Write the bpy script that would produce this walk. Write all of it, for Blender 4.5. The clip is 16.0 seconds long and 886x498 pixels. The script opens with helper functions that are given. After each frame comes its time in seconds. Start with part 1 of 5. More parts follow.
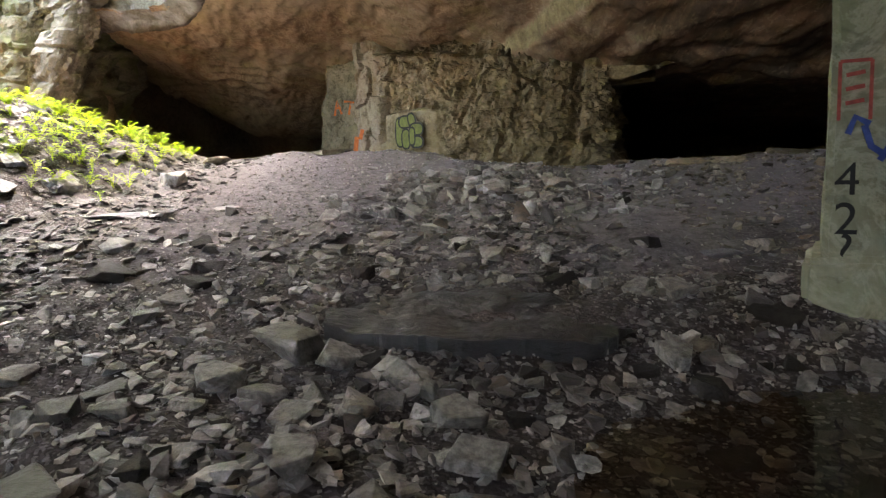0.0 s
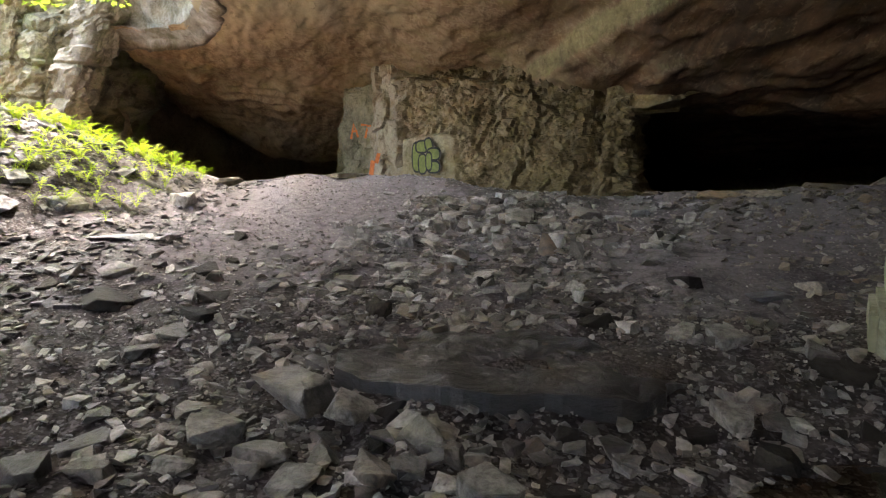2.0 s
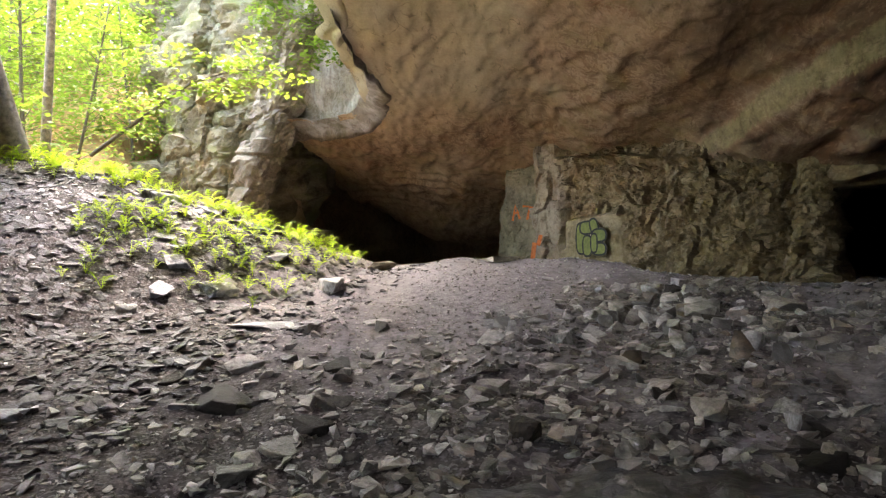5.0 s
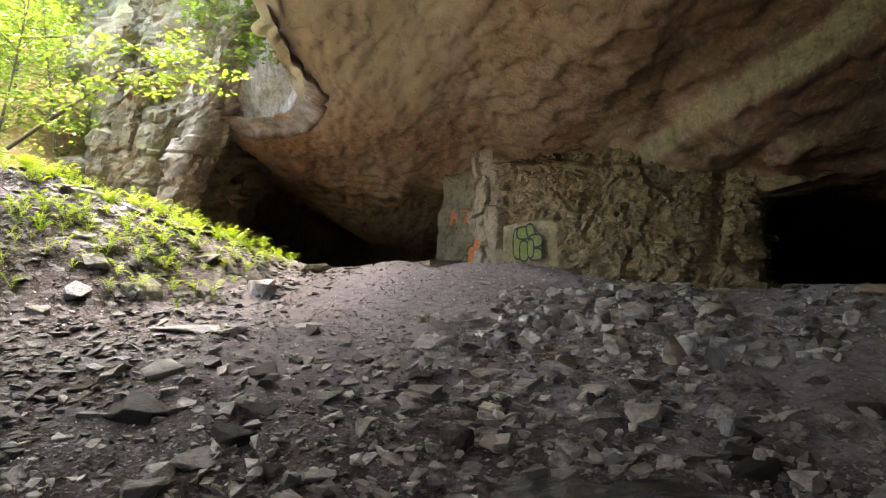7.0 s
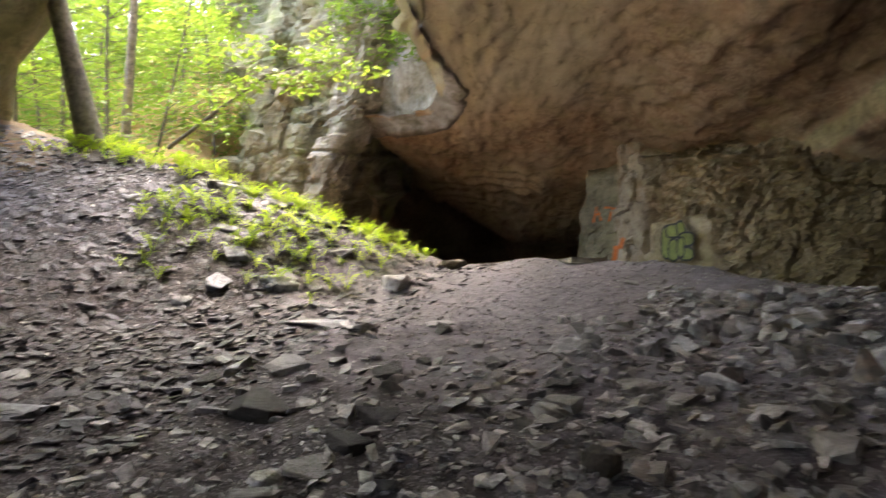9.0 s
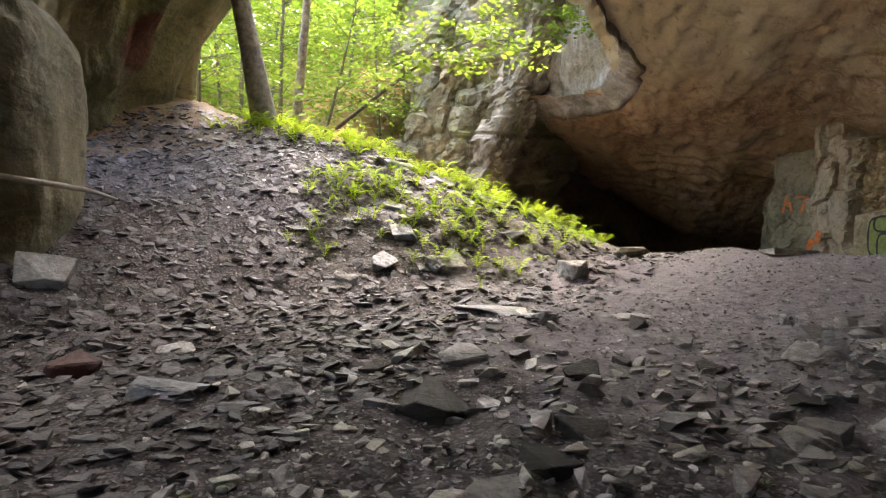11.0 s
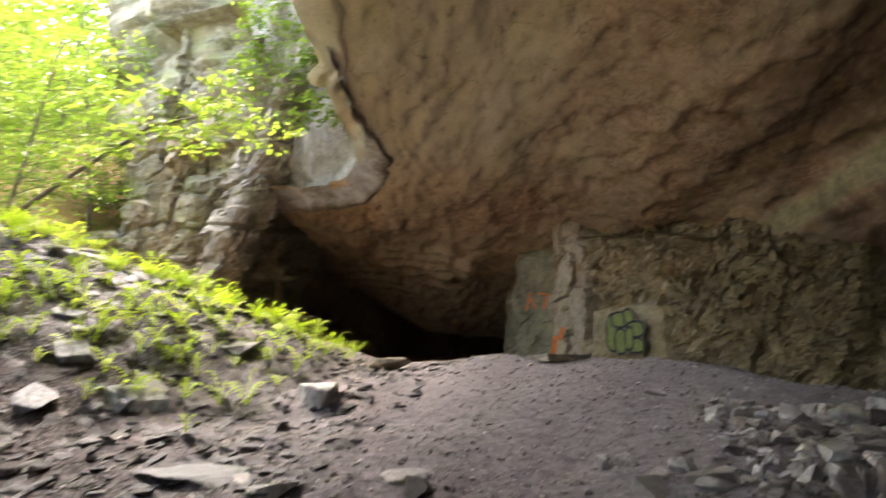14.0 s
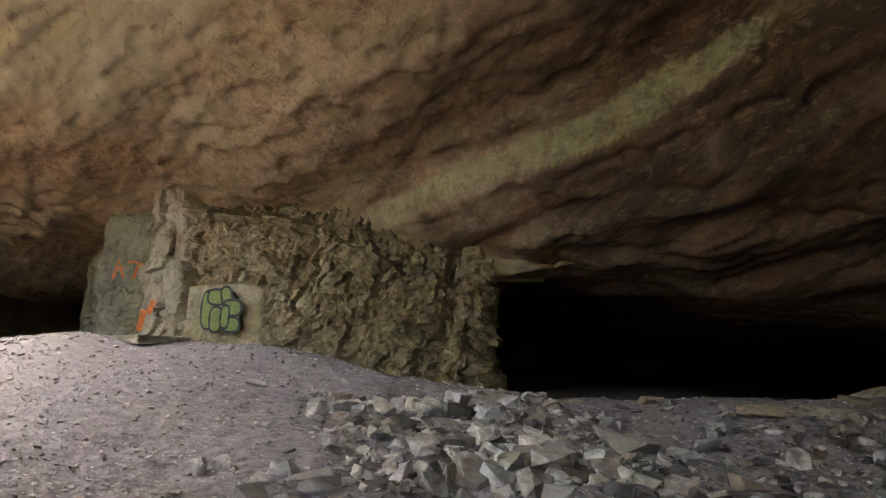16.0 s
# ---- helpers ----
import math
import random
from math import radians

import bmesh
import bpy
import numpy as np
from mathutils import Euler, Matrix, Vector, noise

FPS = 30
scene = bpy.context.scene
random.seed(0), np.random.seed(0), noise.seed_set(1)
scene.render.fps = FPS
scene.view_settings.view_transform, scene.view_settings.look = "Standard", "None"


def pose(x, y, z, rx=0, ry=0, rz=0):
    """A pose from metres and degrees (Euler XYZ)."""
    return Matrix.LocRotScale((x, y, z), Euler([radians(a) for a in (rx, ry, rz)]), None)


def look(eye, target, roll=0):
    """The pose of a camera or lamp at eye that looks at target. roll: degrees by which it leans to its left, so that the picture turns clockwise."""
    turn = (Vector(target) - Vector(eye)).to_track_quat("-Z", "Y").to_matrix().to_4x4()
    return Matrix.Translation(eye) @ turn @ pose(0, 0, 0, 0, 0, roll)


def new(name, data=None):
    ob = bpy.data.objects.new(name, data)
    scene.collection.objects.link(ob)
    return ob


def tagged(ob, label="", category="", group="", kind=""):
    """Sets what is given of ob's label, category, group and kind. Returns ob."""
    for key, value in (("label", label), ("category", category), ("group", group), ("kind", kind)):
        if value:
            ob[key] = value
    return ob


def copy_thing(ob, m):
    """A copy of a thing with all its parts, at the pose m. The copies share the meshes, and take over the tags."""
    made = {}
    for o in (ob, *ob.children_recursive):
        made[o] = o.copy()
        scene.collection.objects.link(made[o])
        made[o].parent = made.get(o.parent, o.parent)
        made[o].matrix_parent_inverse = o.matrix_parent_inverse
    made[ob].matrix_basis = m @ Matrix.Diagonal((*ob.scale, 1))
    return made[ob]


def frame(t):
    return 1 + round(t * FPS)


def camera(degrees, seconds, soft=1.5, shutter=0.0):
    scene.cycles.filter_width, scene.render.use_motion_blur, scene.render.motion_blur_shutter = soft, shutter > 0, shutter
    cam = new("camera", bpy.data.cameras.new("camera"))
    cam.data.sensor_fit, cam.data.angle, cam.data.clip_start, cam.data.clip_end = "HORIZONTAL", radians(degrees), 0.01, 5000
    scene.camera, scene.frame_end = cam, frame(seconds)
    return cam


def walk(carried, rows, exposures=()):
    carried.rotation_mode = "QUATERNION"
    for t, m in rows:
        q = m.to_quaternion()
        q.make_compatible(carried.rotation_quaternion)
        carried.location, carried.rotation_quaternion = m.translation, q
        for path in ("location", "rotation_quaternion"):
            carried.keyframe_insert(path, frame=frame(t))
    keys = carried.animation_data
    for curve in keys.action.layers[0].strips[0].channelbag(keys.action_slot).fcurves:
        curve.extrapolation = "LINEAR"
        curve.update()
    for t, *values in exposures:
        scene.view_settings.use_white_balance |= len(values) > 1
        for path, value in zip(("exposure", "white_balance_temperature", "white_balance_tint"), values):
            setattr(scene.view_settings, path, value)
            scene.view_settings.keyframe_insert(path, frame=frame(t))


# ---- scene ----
cam = camera(62.6, 16.0, soft=1.3, shutter=0.5)
PATH = [
    (0, (-0.241, 0.2, 1.435), (-0.228, 2.185, 1.189), -1.8),
    (0.5, (-0.225, 0.302, 1.449), (-0.271, 2.29, 1.236), -1.4),
    (1, (-0.222, 0.421, 1.458), (-0.36, 2.41, 1.298), -1.2),
    (1.5, (-0.272, 0.585, 1.443), (-0.36, 2.577, 1.287), -0.1),
    (2, (-0.333, 0.733, 1.455), (-0.351, 2.725, 1.278), -0.4),
    (2.5, (-0.332, 0.899, 1.441), (-0.366, 2.892, 1.277), -1.1),
    (3, (-0.294, 1.128, 1.43), (-0.336, 3.123, 1.289), -1.5),
    (3.5, (-0.31, 1.421, 1.419), (-0.36, 3.419, 1.336), -1.1),
    (4, (-0.33, 1.679, 1.48), (-0.5, 3.672, 1.472), -1.1),
    (4.5, (-0.35, 1.797, 1.496), (-0.767, 3.753, 1.513), -0.7),
    (4.7, (-0.323, 1.804, 1.498), (-0.793, 3.747, 1.541), -0.6),
    (7, (-0.324, 2.009, 1.478), (-0.621, 3.986, 1.54), 0.1),
    (7.5, (-0.248, 1.989, 1.453), (-0.532, 3.968, 1.512), -0.4),
    (8, (-0.278, 2.063, 1.432), (-0.651, 4.025, 1.549), -0.1),
    (8.5, (-0.351, 2.297, 1.462), (-0.878, 4.211, 1.71), 2.3),
    (9, (-0.419, 2.602, 1.444), (-1.089, 4.486, 1.5), 1.0),
    (9.5, (-0.558, 2.878, 1.423), (-1.472, 4.656, 1.477), 2.0),
    (11.8, (-1.288, 3.797, 1.342), (-2.384, 5.469, 1.36), 1.6),
    (12, (-1.351, 3.989, 1.385), (-2.472, 5.643, 1.48), 1.2),
    (12.5, (-1.538, 4.327, 1.443), (-2.615, 6.009, 1.538), 0.3),
    (13, (-1.683, 4.621, 1.476), (-2.528, 6.429, 1.615), 0.4),
    (13.5, (-1.744, 5.016, 1.52), (-2.36, 6.908, 1.721), 0.6),
    (14, (-1.848, 5.308, 1.586), (-2.257, 7.242, 1.887), 0.8),
    (14.5, (-2.034, 5.518, 1.728), (-2.053, 7.484, 2.096), 0.6),
    (15, (-2.031, 5.609, 1.727), (-1.736, 7.56, 2.058), 2.8),
    (15.5, (-2.0, 5.624, 1.716), (-1.442, 7.523, 2.001), 4.1),
    (16, (-1.995, 5.668, 1.716), (-1.344, 7.54, 1.987), 3.2),
]
EXPOSURES = [(t, stops, 7200, 14) for t, stops in ((0.0, 5.65), (3.0, 5.55), (4.0, 5.6), (5.0, 5.4), (8.0, 5.15), (9.5, 4.95), (12.5, 4.85), (13.8, 4.95), (15.0, 5.45), (16.0, 5.6))]
walk(cam, [(t, look(eye, target, roll)) for t, eye, target, roll in PATH], EXPOSURES)

# ---- light: hazy daylight that enters through the mouth on the left ----
SUN_ELEV, SUN_AZ = 61.0, 310.0
world = bpy.data.worlds.new("sky")
scene.world = world
world.use_nodes = True
wn = world.node_tree.nodes
sky = wn.new("ShaderNodeTexSky")
sky.sky_type, sky.sun_disc = "NISHITA", False
sky.sun_elevation, sky.sun_rotation = radians(SUN_ELEV), radians(SUN_AZ)
sky.air_density, sky.dust_density = 1.0, 3.0
wn["Background"].inputs["Strength"].default_value = 0.15
world.node_tree.links.new(sky.outputs[0], wn["Background"].inputs["Color"])
sun = new("sun", bpy.data.lights.new("sun", "SUN"))
sun.data.energy, sun.data.angle, sun.data.color = 0.45, radians(42), (1.0, 0.95, 0.86)
sa, se = radians(SUN_AZ), radians(SUN_ELEV)
sun.matrix_world = look((0, 0, 30), (-30 * math.sin(sa) * math.cos(se), -30 * math.cos(sa) * math.cos(se), 30 - 30 * math.sin(se)))


# ---- numbers ----
def lattice(ix, iy, iz, seed):
    n = (ix * 374761393 + iy * 668265263 + iz * 2147483647 + seed * 974711) & 0xFFFFFFFF
    n = ((n ^ (n >> 13)) * 1274126177) & 0xFFFFFFFF
    return ((n ^ (n >> 16)) & 0xFFFF) / 32767.5 - 1.0


def vnoise(x, y, z=0.0, seed=0):
    """Smooth value noise in -1..1 on arrays."""
    x, y, z = np.broadcast_arrays(np.asarray(x, float), np.asarray(y, float), np.asarray(z, float))
    i, j, k = (np.floor(a).astype(np.int64) for a in (x, y, z))
    u, v, w = (a - b for a, b in zip((x, y, z), (i, j, k)))
    u, v, w = (a * a * a * (a * (6 * a - 15) + 10) for a in (u, v, w))
    total = 0
    for a in (0, 1):
        for b in (0, 1):
            for c in (0, 1):
                f = (u if a else 1 - u) * (v if b else 1 - v) * (w if c else 1 - w)
                total = total + f * lattice(i + a, j + b, k + c, seed)
    return total


def fbm(x, y, z=0.0, octaves=4, seed=0, gain=0.5):
    total, amp = 0, 1.0
    for o in range(octaves):
        f = 2.03 ** o
        total = total + amp * vnoise(np.asarray(x) * f + 3.7 * o, np.asarray(y) * f - 1.9 * o, np.asarray(z) * f + 5.1 * o, seed + o)
        amp *= gain
    return total


def facets(x, y, seed=0, tilt=0.5):
    """Broken faces: each cell has its own offset and slant, in about -1..1."""
    x, y = np.broadcast_arrays(np.asarray(x, float), np.asarray(y, float))
    i, j = np.floor(x).astype(np.int64), np.floor(y).astype(np.int64)
    best, value = np.full(x.shape, 9e9), np.zeros(x.shape)
    for a in (-1, 0, 1):
        for b in (-1, 0, 1):
            cx, cy = i + a, j + b
            px, py = cx + 0.5 + 0.45 * lattice(cx, cy, 1, seed), cy + 0.5 + 0.45 * lattice(cx, cy, 2, seed)
            d = (x - px) ** 2 + (y - py) ** 2
            v = 0.6 * lattice(cx, cy, 3, seed) + tilt * (lattice(cx, cy, 4, seed) * (x - px) + lattice(cx, cy, 5, seed) * (y - py))
            value = np.where(d < best, v, value)
            best = np.minimum(d, best)
    return value


def ramp(a, lo, hi):
    t = np.clip((np.asarray(a, float) - lo) / (hi - lo), 0, 1)
    return t * t * (3 - 2 * t)


def terraces(v, step, sharp=0.75):
    """Turns a slope into bedding steps of that height."""
    q = v / step
    f = q - np.floor(q)
    return step * (np.floor(q) + sharp * ramp(f, 0.62, 1.0) + (1 - sharp) * f)


# ---- the lie of the land ----
def pillar_front(x, y):
    """How far a place lies before the pillar's long face."""
    return -0.6 * (x + 2.7) - 0.8 * (y - 27.0)


def height(x, y):
    """The ground, without stones."""
    x, y = np.asarray(x, float), np.asarray(y, float)
    rise = np.interp(y, (-12, -2, 2.5, 4.5, 7, 9, 11, 12.5, 13.6, 15.0, 16.2, 19, 30), (0.1, -0.05, 0.0, 0.17, 0.5, 0.72, 1.0, 1.27, 1.45, 1.62, 1.58, 0.95, 0.9))
    right = np.interp(y, (-12, -2, 2.5, 4.5, 7, 9, 11, 12.2, 13.2, 14.5, 17, 30), (0.1, -0.05, 0.0, 0.17, 0.5, 0.72, 1.0, 1.2, 1.22, 1.08, 0.75, 0.7))
    w = ramp(x + 0.25 * (y - 13), -0.6, 2.2)
    z = rise * (1 - w) + right * w - 0.10 * ramp(y, 13, 15) * ramp(-x, 3.0, 4.5) * (1 - ramp(y, 16, 19))
    # pool hollow and the bank of dirt beside it
    z = z - 0.36 * np.exp(-(((x - 2.7) / 2.0) ** 2 + ((y - 3.0) / 1.7) ** 2))
    z = z + 0.30 * np.exp(-(((x - 5.4) / 1.9) ** 2 + ((y - 10.2) / 2.6) ** 2))
    z = z + 0.5 * ramp(x, 5.5, 10) * ramp(y, 5, 9) * (1 - ramp(y, 13, 16))
    # the hill of scree on the left, its crest and its far side
    start = np.interp(y, (-5, 5, 9, 11, 13, 15.5, 18), (8.5, 7.6, 6.6, 5.3, 4.3, 4.6, 5.5))
    over = np.maximum(-x - start, 0)
    hill = 0.36 * (np.sqrt(over ** 2 + 0.25) - 0.5 * np.exp(-over))
    crest = 13.9 + 0.22 * (x + 8)
    far = np.maximum(y - crest, 0) * ramp(-x, 4.0, 5.5)
    z = z + np.minimum(hill, 3.4) * (1 - 0.8 * ramp(far, 0.3, 6.5)) - 0.05 * far * ramp(-x, 5, 7) * (1 - ramp(far, 5, 9))
    z = z - 0.36 * ramp(-x, 8.8, 12.0) * ramp(y, 8.0, 11.0) * (1 - ramp(y, 15, 20))
    # the wooded slope outside
    z = z + ramp(-x - 12.5 - 0.5 * np.maximum(y - 18, 0), -1.5, 3.5) * 0.50 * np.maximum(y - 15.5 + 0.12 * (x + 14), 0) * (1 - 0.45 * ramp(y, 40, 90)) + ramp(-x, 16, 40) * 2.5
    return z


def micro(x, y):
    far = ramp(np.hypot(x, y - 8), 14, 30)
    smooth = np.exp(-(((x + 2.6) / 3.0) ** 2 + ((y - 13.2) / 2.8) ** 2))
    return (1 - far * 0.4) * (0.05 * fbm(x * 0.9, y * 0.9, 0, 3, 5) + (1 - 0.85 * smooth) * 0.028 * fbm(x * 4.2, y * 4.2, 0, 3, 9))


def ground_at(x, y):
    return height(x, y) + micro(x, y)


def roof(x, y):
    """The underside of the overhang."""
    x, y = np.asarray(x, float), np.asarray(y, float)
    d = pillar_front(x, y - ramp(-x, 2.5, 5.0) * np.maximum(y - 27.5, 0))
    z = 4.8 + 0.65 * np.exp(-(((x + 2.7) / 2.5) ** 2)) + 0.36 * np.maximum(d, -0.5)
    z = np.where(z > 8.2, 8.2 + 1.6 * np.tanh((z - 8.2) / 1.8), z)
    side = x - (1.6 + 0.4 * (24.4 - y)) + 0.12 * vnoise(y * 0.5, x * 0.2, 0, 3) + 0.05 * vnoise(y * 2.1, x, 0, 4)
    z = z + 0.30 * np.exp(-((side + 0.5) / 1.3) ** 2) * ramp(y, 10, 14)
    # the long ledge that runs out from the pillar's top
    tall = np.interp(y, (8, 12, 13.9, 14.3, 16.3, 18.7, 22, 24.5), (0.08, 0.16, 0.22, 0.50, 0.68, 0.62, 0.50, 0.30))
    step = ramp(side, 0.0, 0.20) * tall
    fall = terraces(np.maximum(side - 0.9, 0) * 0.135 + 0.13 * fbm(x * 0.12 + 0.3 * y, y * 0.22, 0, 3, 21) * ramp(side, 0.5, 2), 0.24, 0.94)
    z = z - step - ramp(side, 0.3, 1.2) * fall
    # the chamber beyond the left mouth: beds come low beside the pillar and stay high by the cliff
    back = np.maximum(y - 27.6 - 0.12 * (x + 8), 0) * ramp(-x, 1.5, 3.0)
    low = np.interp(x + 0.28 * (y - 28), (-13.2, -10.6, -8.3, -6.2, -3.0), (0.3, 1.5, 2.6, 3.0, 2.7))
    deep = low * np.clip(back / 9.5, 0, 1) + 0.22 * fbm(x * 0.25, y * 0.35, 0, 4, 31) * ramp(back, 0, 2)
    z = z - deep - (terraces(deep, 0.26, 0.9) - deep) * ramp(vnoise(x * 0.4, y * 0.3, 0, 32), -0.4, 0.3) * ramp(back, 1.0, 3.0)
    z = np.maximum(z, 2.6 + 0.15 * fbm(x * 0.2, y * 0.3, 0, 2, 13))
    across = x + 0.4 * y
    beds = 0.12 * terraces(1.8 * fbm(across * 0.22, y * 0.07, 0, 5, 41), 0.30, 0.92)
    rough = 0.07 * fbm(across * 0.45, y * 0.3, 0, 4, 51) + 0.045 * fbm(across * 2.2, y * 1.2, 0, 3, 61) - 0.04 * np.abs(vnoise(across * 1.3, y * 0.8, 0, 67))
    spall = 0.05 * facets(across * 0.5 + 0.2 * vnoise(x * 2, y * 2, 0, 91), y * 0.32, 92, 0.7) + 0.028 * facets(across * 1.9, y * 0.9, 93, 0.8)
    chips = -0.06 * ramp(vnoise(across * 3.1, y * 1.5, 0, 95), 0.55, 0.62)
    return z + beds + rough + spall - chips


# ---- materials ----
def material(name, rough=0.9):
    m = bpy.data.materials.new(name)
    m.use_nodes = True
    b = m.node_tree.nodes["Principled BSDF"]
    b.inputs["Roughness"].default_value = rough
    b.inputs["Specular IOR Level"].default_value = 0.3
    return m, m.node_tree, b


class Nodes:
    """Short ways to wire a material."""

    def __init__(self, tree):
        self.t, self.l = tree, tree.links
        self.pos = tree.nodes.new("ShaderNodeTexCoord").outputs["Object"]

    def put(self, socket, value):
        if isinstance(value, bpy.types.NodeSocket):
            self.l.new(value, socket)
        else:
            socket.default_value = value

    def scaled(self, x, y, z, source=None, turn=0.0):
        n = self.t.nodes.new("ShaderNodeMapping")
        self.l.new(source or self.pos, n.inputs["Vector"])
        n.inputs["Scale"].default_value = (x, y, z)
        n.inputs["Rotation"].default_value = (0, 0, radians(turn))
        return n.outputs[0]

    def noise(self, scale, detail=6, rough=0.6, vec=None, warp=0.0):
        n = self.t.nodes.new("ShaderNodeTexNoise")
        self.l.new(vec or self.pos, n.inputs["Vector"])
        n.inputs["Scale"].default_value, n.inputs["Detail"].default_value, n.inputs["Roughness"].default_value, n.inputs["Distortion"].default_value = scale, detail, rough, warp
        return n.outputs["Fac"]

    def cells(self, scale, vec=None, feature="F1", out="Distance"):
        n = self.t.nodes.new("ShaderNodeTexVoronoi")
        n.feature = feature
        self.l.new(vec or self.pos, n.inputs["Vector"])
        n.inputs["Scale"].default_value = scale
        return n.outputs[out]

    def ramp(self, fac, *stops):
        n = self.t.nodes.new("ShaderNodeValToRGB")
        self.l.new(fac, n.inputs["Fac"])
        e = n.color_ramp.elements
        while len(e) < len(stops):
            e.new(0.5)
        for at, (where, c) in zip(e, stops):
            at.position, at.color = where, (*(c if isinstance(c, tuple) else (c, c, c)), 1)
        return n.outputs["Color"]

    def mix(self, fac, a, b, kind="MIX"):
        n = self.t.nodes.new("ShaderNodeMix")
        n.data_type, n.blend_type = "RGBA", kind
        self.put(n.inputs[0], fac)
        self.put(n.inputs[6], a if isinstance(a, bpy.types.NodeSocket) else (*a, 1))
        self.put(n.inputs[7], b if isinstance(b, bpy.types.NodeSocket) else (*b, 1))
        return n.outputs[2]

    def math(self, kind, a, b=0.0):
        n = self.t.nodes.new("ShaderNodeMath")
        n.operation = kind
        self.put(n.inputs[0], a)
        self.put(n.inputs[1], b)
        return n.outputs[0]

    def bump(self, value, strength, distance, under=None):
        n = self.t.nodes.new("ShaderNodeBump")
        self.l.new(value, n.inputs["Height"])
        n.inputs["Strength"].default_value, n.inputs["Distance"].default_value = strength, distance
        if under:
            self.l.new(under, n.inputs["Normal"])
        return n.outputs[0]

    def axis(self, which, source=None):
        n = self.t.nodes.new("ShaderNodeSeparateXYZ")
        self.l.new(source or self.pos, n.inputs[0])
        return n.outputs[which]

    def fresh(self):
        """A number of its own for each object."""
        return self.t.nodes.new("ShaderNodeObjectInfo").outputs["Random"]

    def island(self):
        return self.t.nodes.new("ShaderNodeNewGeometry").outputs["Random Per Island"]

    def facing(self, which=2):
        return self.axis(which, self.t.nodes.new("ShaderNodeNewGeometry").outputs["Normal"])


def rock_material(name, dark, mid, light, stain, moss=None, beds=(0.25, 0.25, 2.2), bump=1.0, rough=0.88, streaks=0.0, turn=0.0, face=None, paint=None, pillar_tones=None):
    """Sandstone: beds, blotches, stains, grain."""
    m, tree, b = material(name, rough)
    n = Nodes(tree)
    warp = n.noise(0.35, 4)
    bed = n.noise(1.0, 7, 0.62, n.scaled(*beds, None, turn), 0.7)
    blotch = n.noise(0.55, 6, 0.65)
    grain = n.noise(14, 5, 0.7)
    col = n.ramp(bed, (0.30, dark), (0.5, mid), (0.72, light))
    col = n.mix(n.ramp(blotch, (0.45, 0.0), (0.68, 0.85)), col, stain)
    col = n.mix(n.ramp(n.noise(2.6, 6, 0.7), (0.35, 0.40), (0.62, 0.0)), col, dark)
    col = n.mix(n.math("MULTIPLY", n.ramp(n.noise(1.5, 9, 0.72, None, 1.2), (0.455, 0.0), (0.5, 1.0), (0.545, 0.0)), 0.55), col, light)
    col = n.mix(n.ramp(n.noise(0.22, 5, 0.6, None, 0.8), (0.48, 0.0), (0.66, 0.5)), col, tuple(0.9 * c for c in light))
    if moss:
        col = n.mix(n.ramp(n.noise(0.8, 7, 0.7), (0.5, 0.0), (0.66, 0.7)), col, moss)
    if streaks:
        col = n.mix(n.math("MULTIPLY", n.ramp(n.noise(1.6, 5, 0.6, n.scaled(1, 1, 0.12)), (0.5, 0.0), (0.62, 1.0)), streaks), col, (0.62, 0.60, 0.58))
    if paint:
        where, size, tone = paint
        gap = tree.nodes.new("ShaderNodeVectorMath")
        gap.operation = "DISTANCE"
        tree.links.new(n.pos, gap.inputs[0])
        gap.inputs[1].default_value = where
        far = n.math("ADD", n.math("DIVIDE", gap.outputs["Value"], size), n.math("MULTIPLY", n.math("SUBTRACT", n.noise(3, 5), 0.5), 0.5))
        col = n.mix(n.math("MULTIPLY", n.ramp(far, (0.85, 1.0), (1.0, 0.0)), 0.75), col, tone)
    if pillar_tones:
        # paler smooth rock at the corner, dark green-brown further along
        pale, deep = pillar_tones
        along = n.math("ADD", n.math("MULTIPLY", n.axis(0), 0.8), n.math("MULTIPLY", n.axis(1), -0.6))
        along = n.math("ADD", n.math("ADD", along, 18.6), n.math("MULTIPLY", n.math("SUBTRACT", n.noise(1.3, 6, 0.65), 0.5), 2.0))
        col = n.mix(n.ramp(n.math("MULTIPLY", along, 0.1), (0.30, 0.0), (0.62, 0.85)), col, n.ramp(n.noise(2.1, 7, 0.7), (0.34, tuple(0.3 * c for c in deep)), (0.62, deep)))
        col = n.mix(n.math("MULTIPLY", n.ramp(n.math("MULTIPLY", along, 0.25), (0.18, 0.68), (0.36, 0.0)), n.ramp(n.math("SUBTRACT", 28.6, n.axis(1)), (0.4, 0.0), (0.7, 1.0))), col, n.ramp(n.noise(1.9, 7, 0.7), (0.36, (0.20, 0.125, 0.07)), (0.46, tuple(0.75 * c for c in pale)), (0.64, pale)))
        # darker grey-green on the side wall behind the corner
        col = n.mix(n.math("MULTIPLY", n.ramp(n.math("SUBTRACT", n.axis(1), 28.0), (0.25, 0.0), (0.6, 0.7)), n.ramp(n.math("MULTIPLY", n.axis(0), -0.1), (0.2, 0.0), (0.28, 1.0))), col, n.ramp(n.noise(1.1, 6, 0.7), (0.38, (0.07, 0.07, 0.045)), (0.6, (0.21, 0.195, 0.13))))
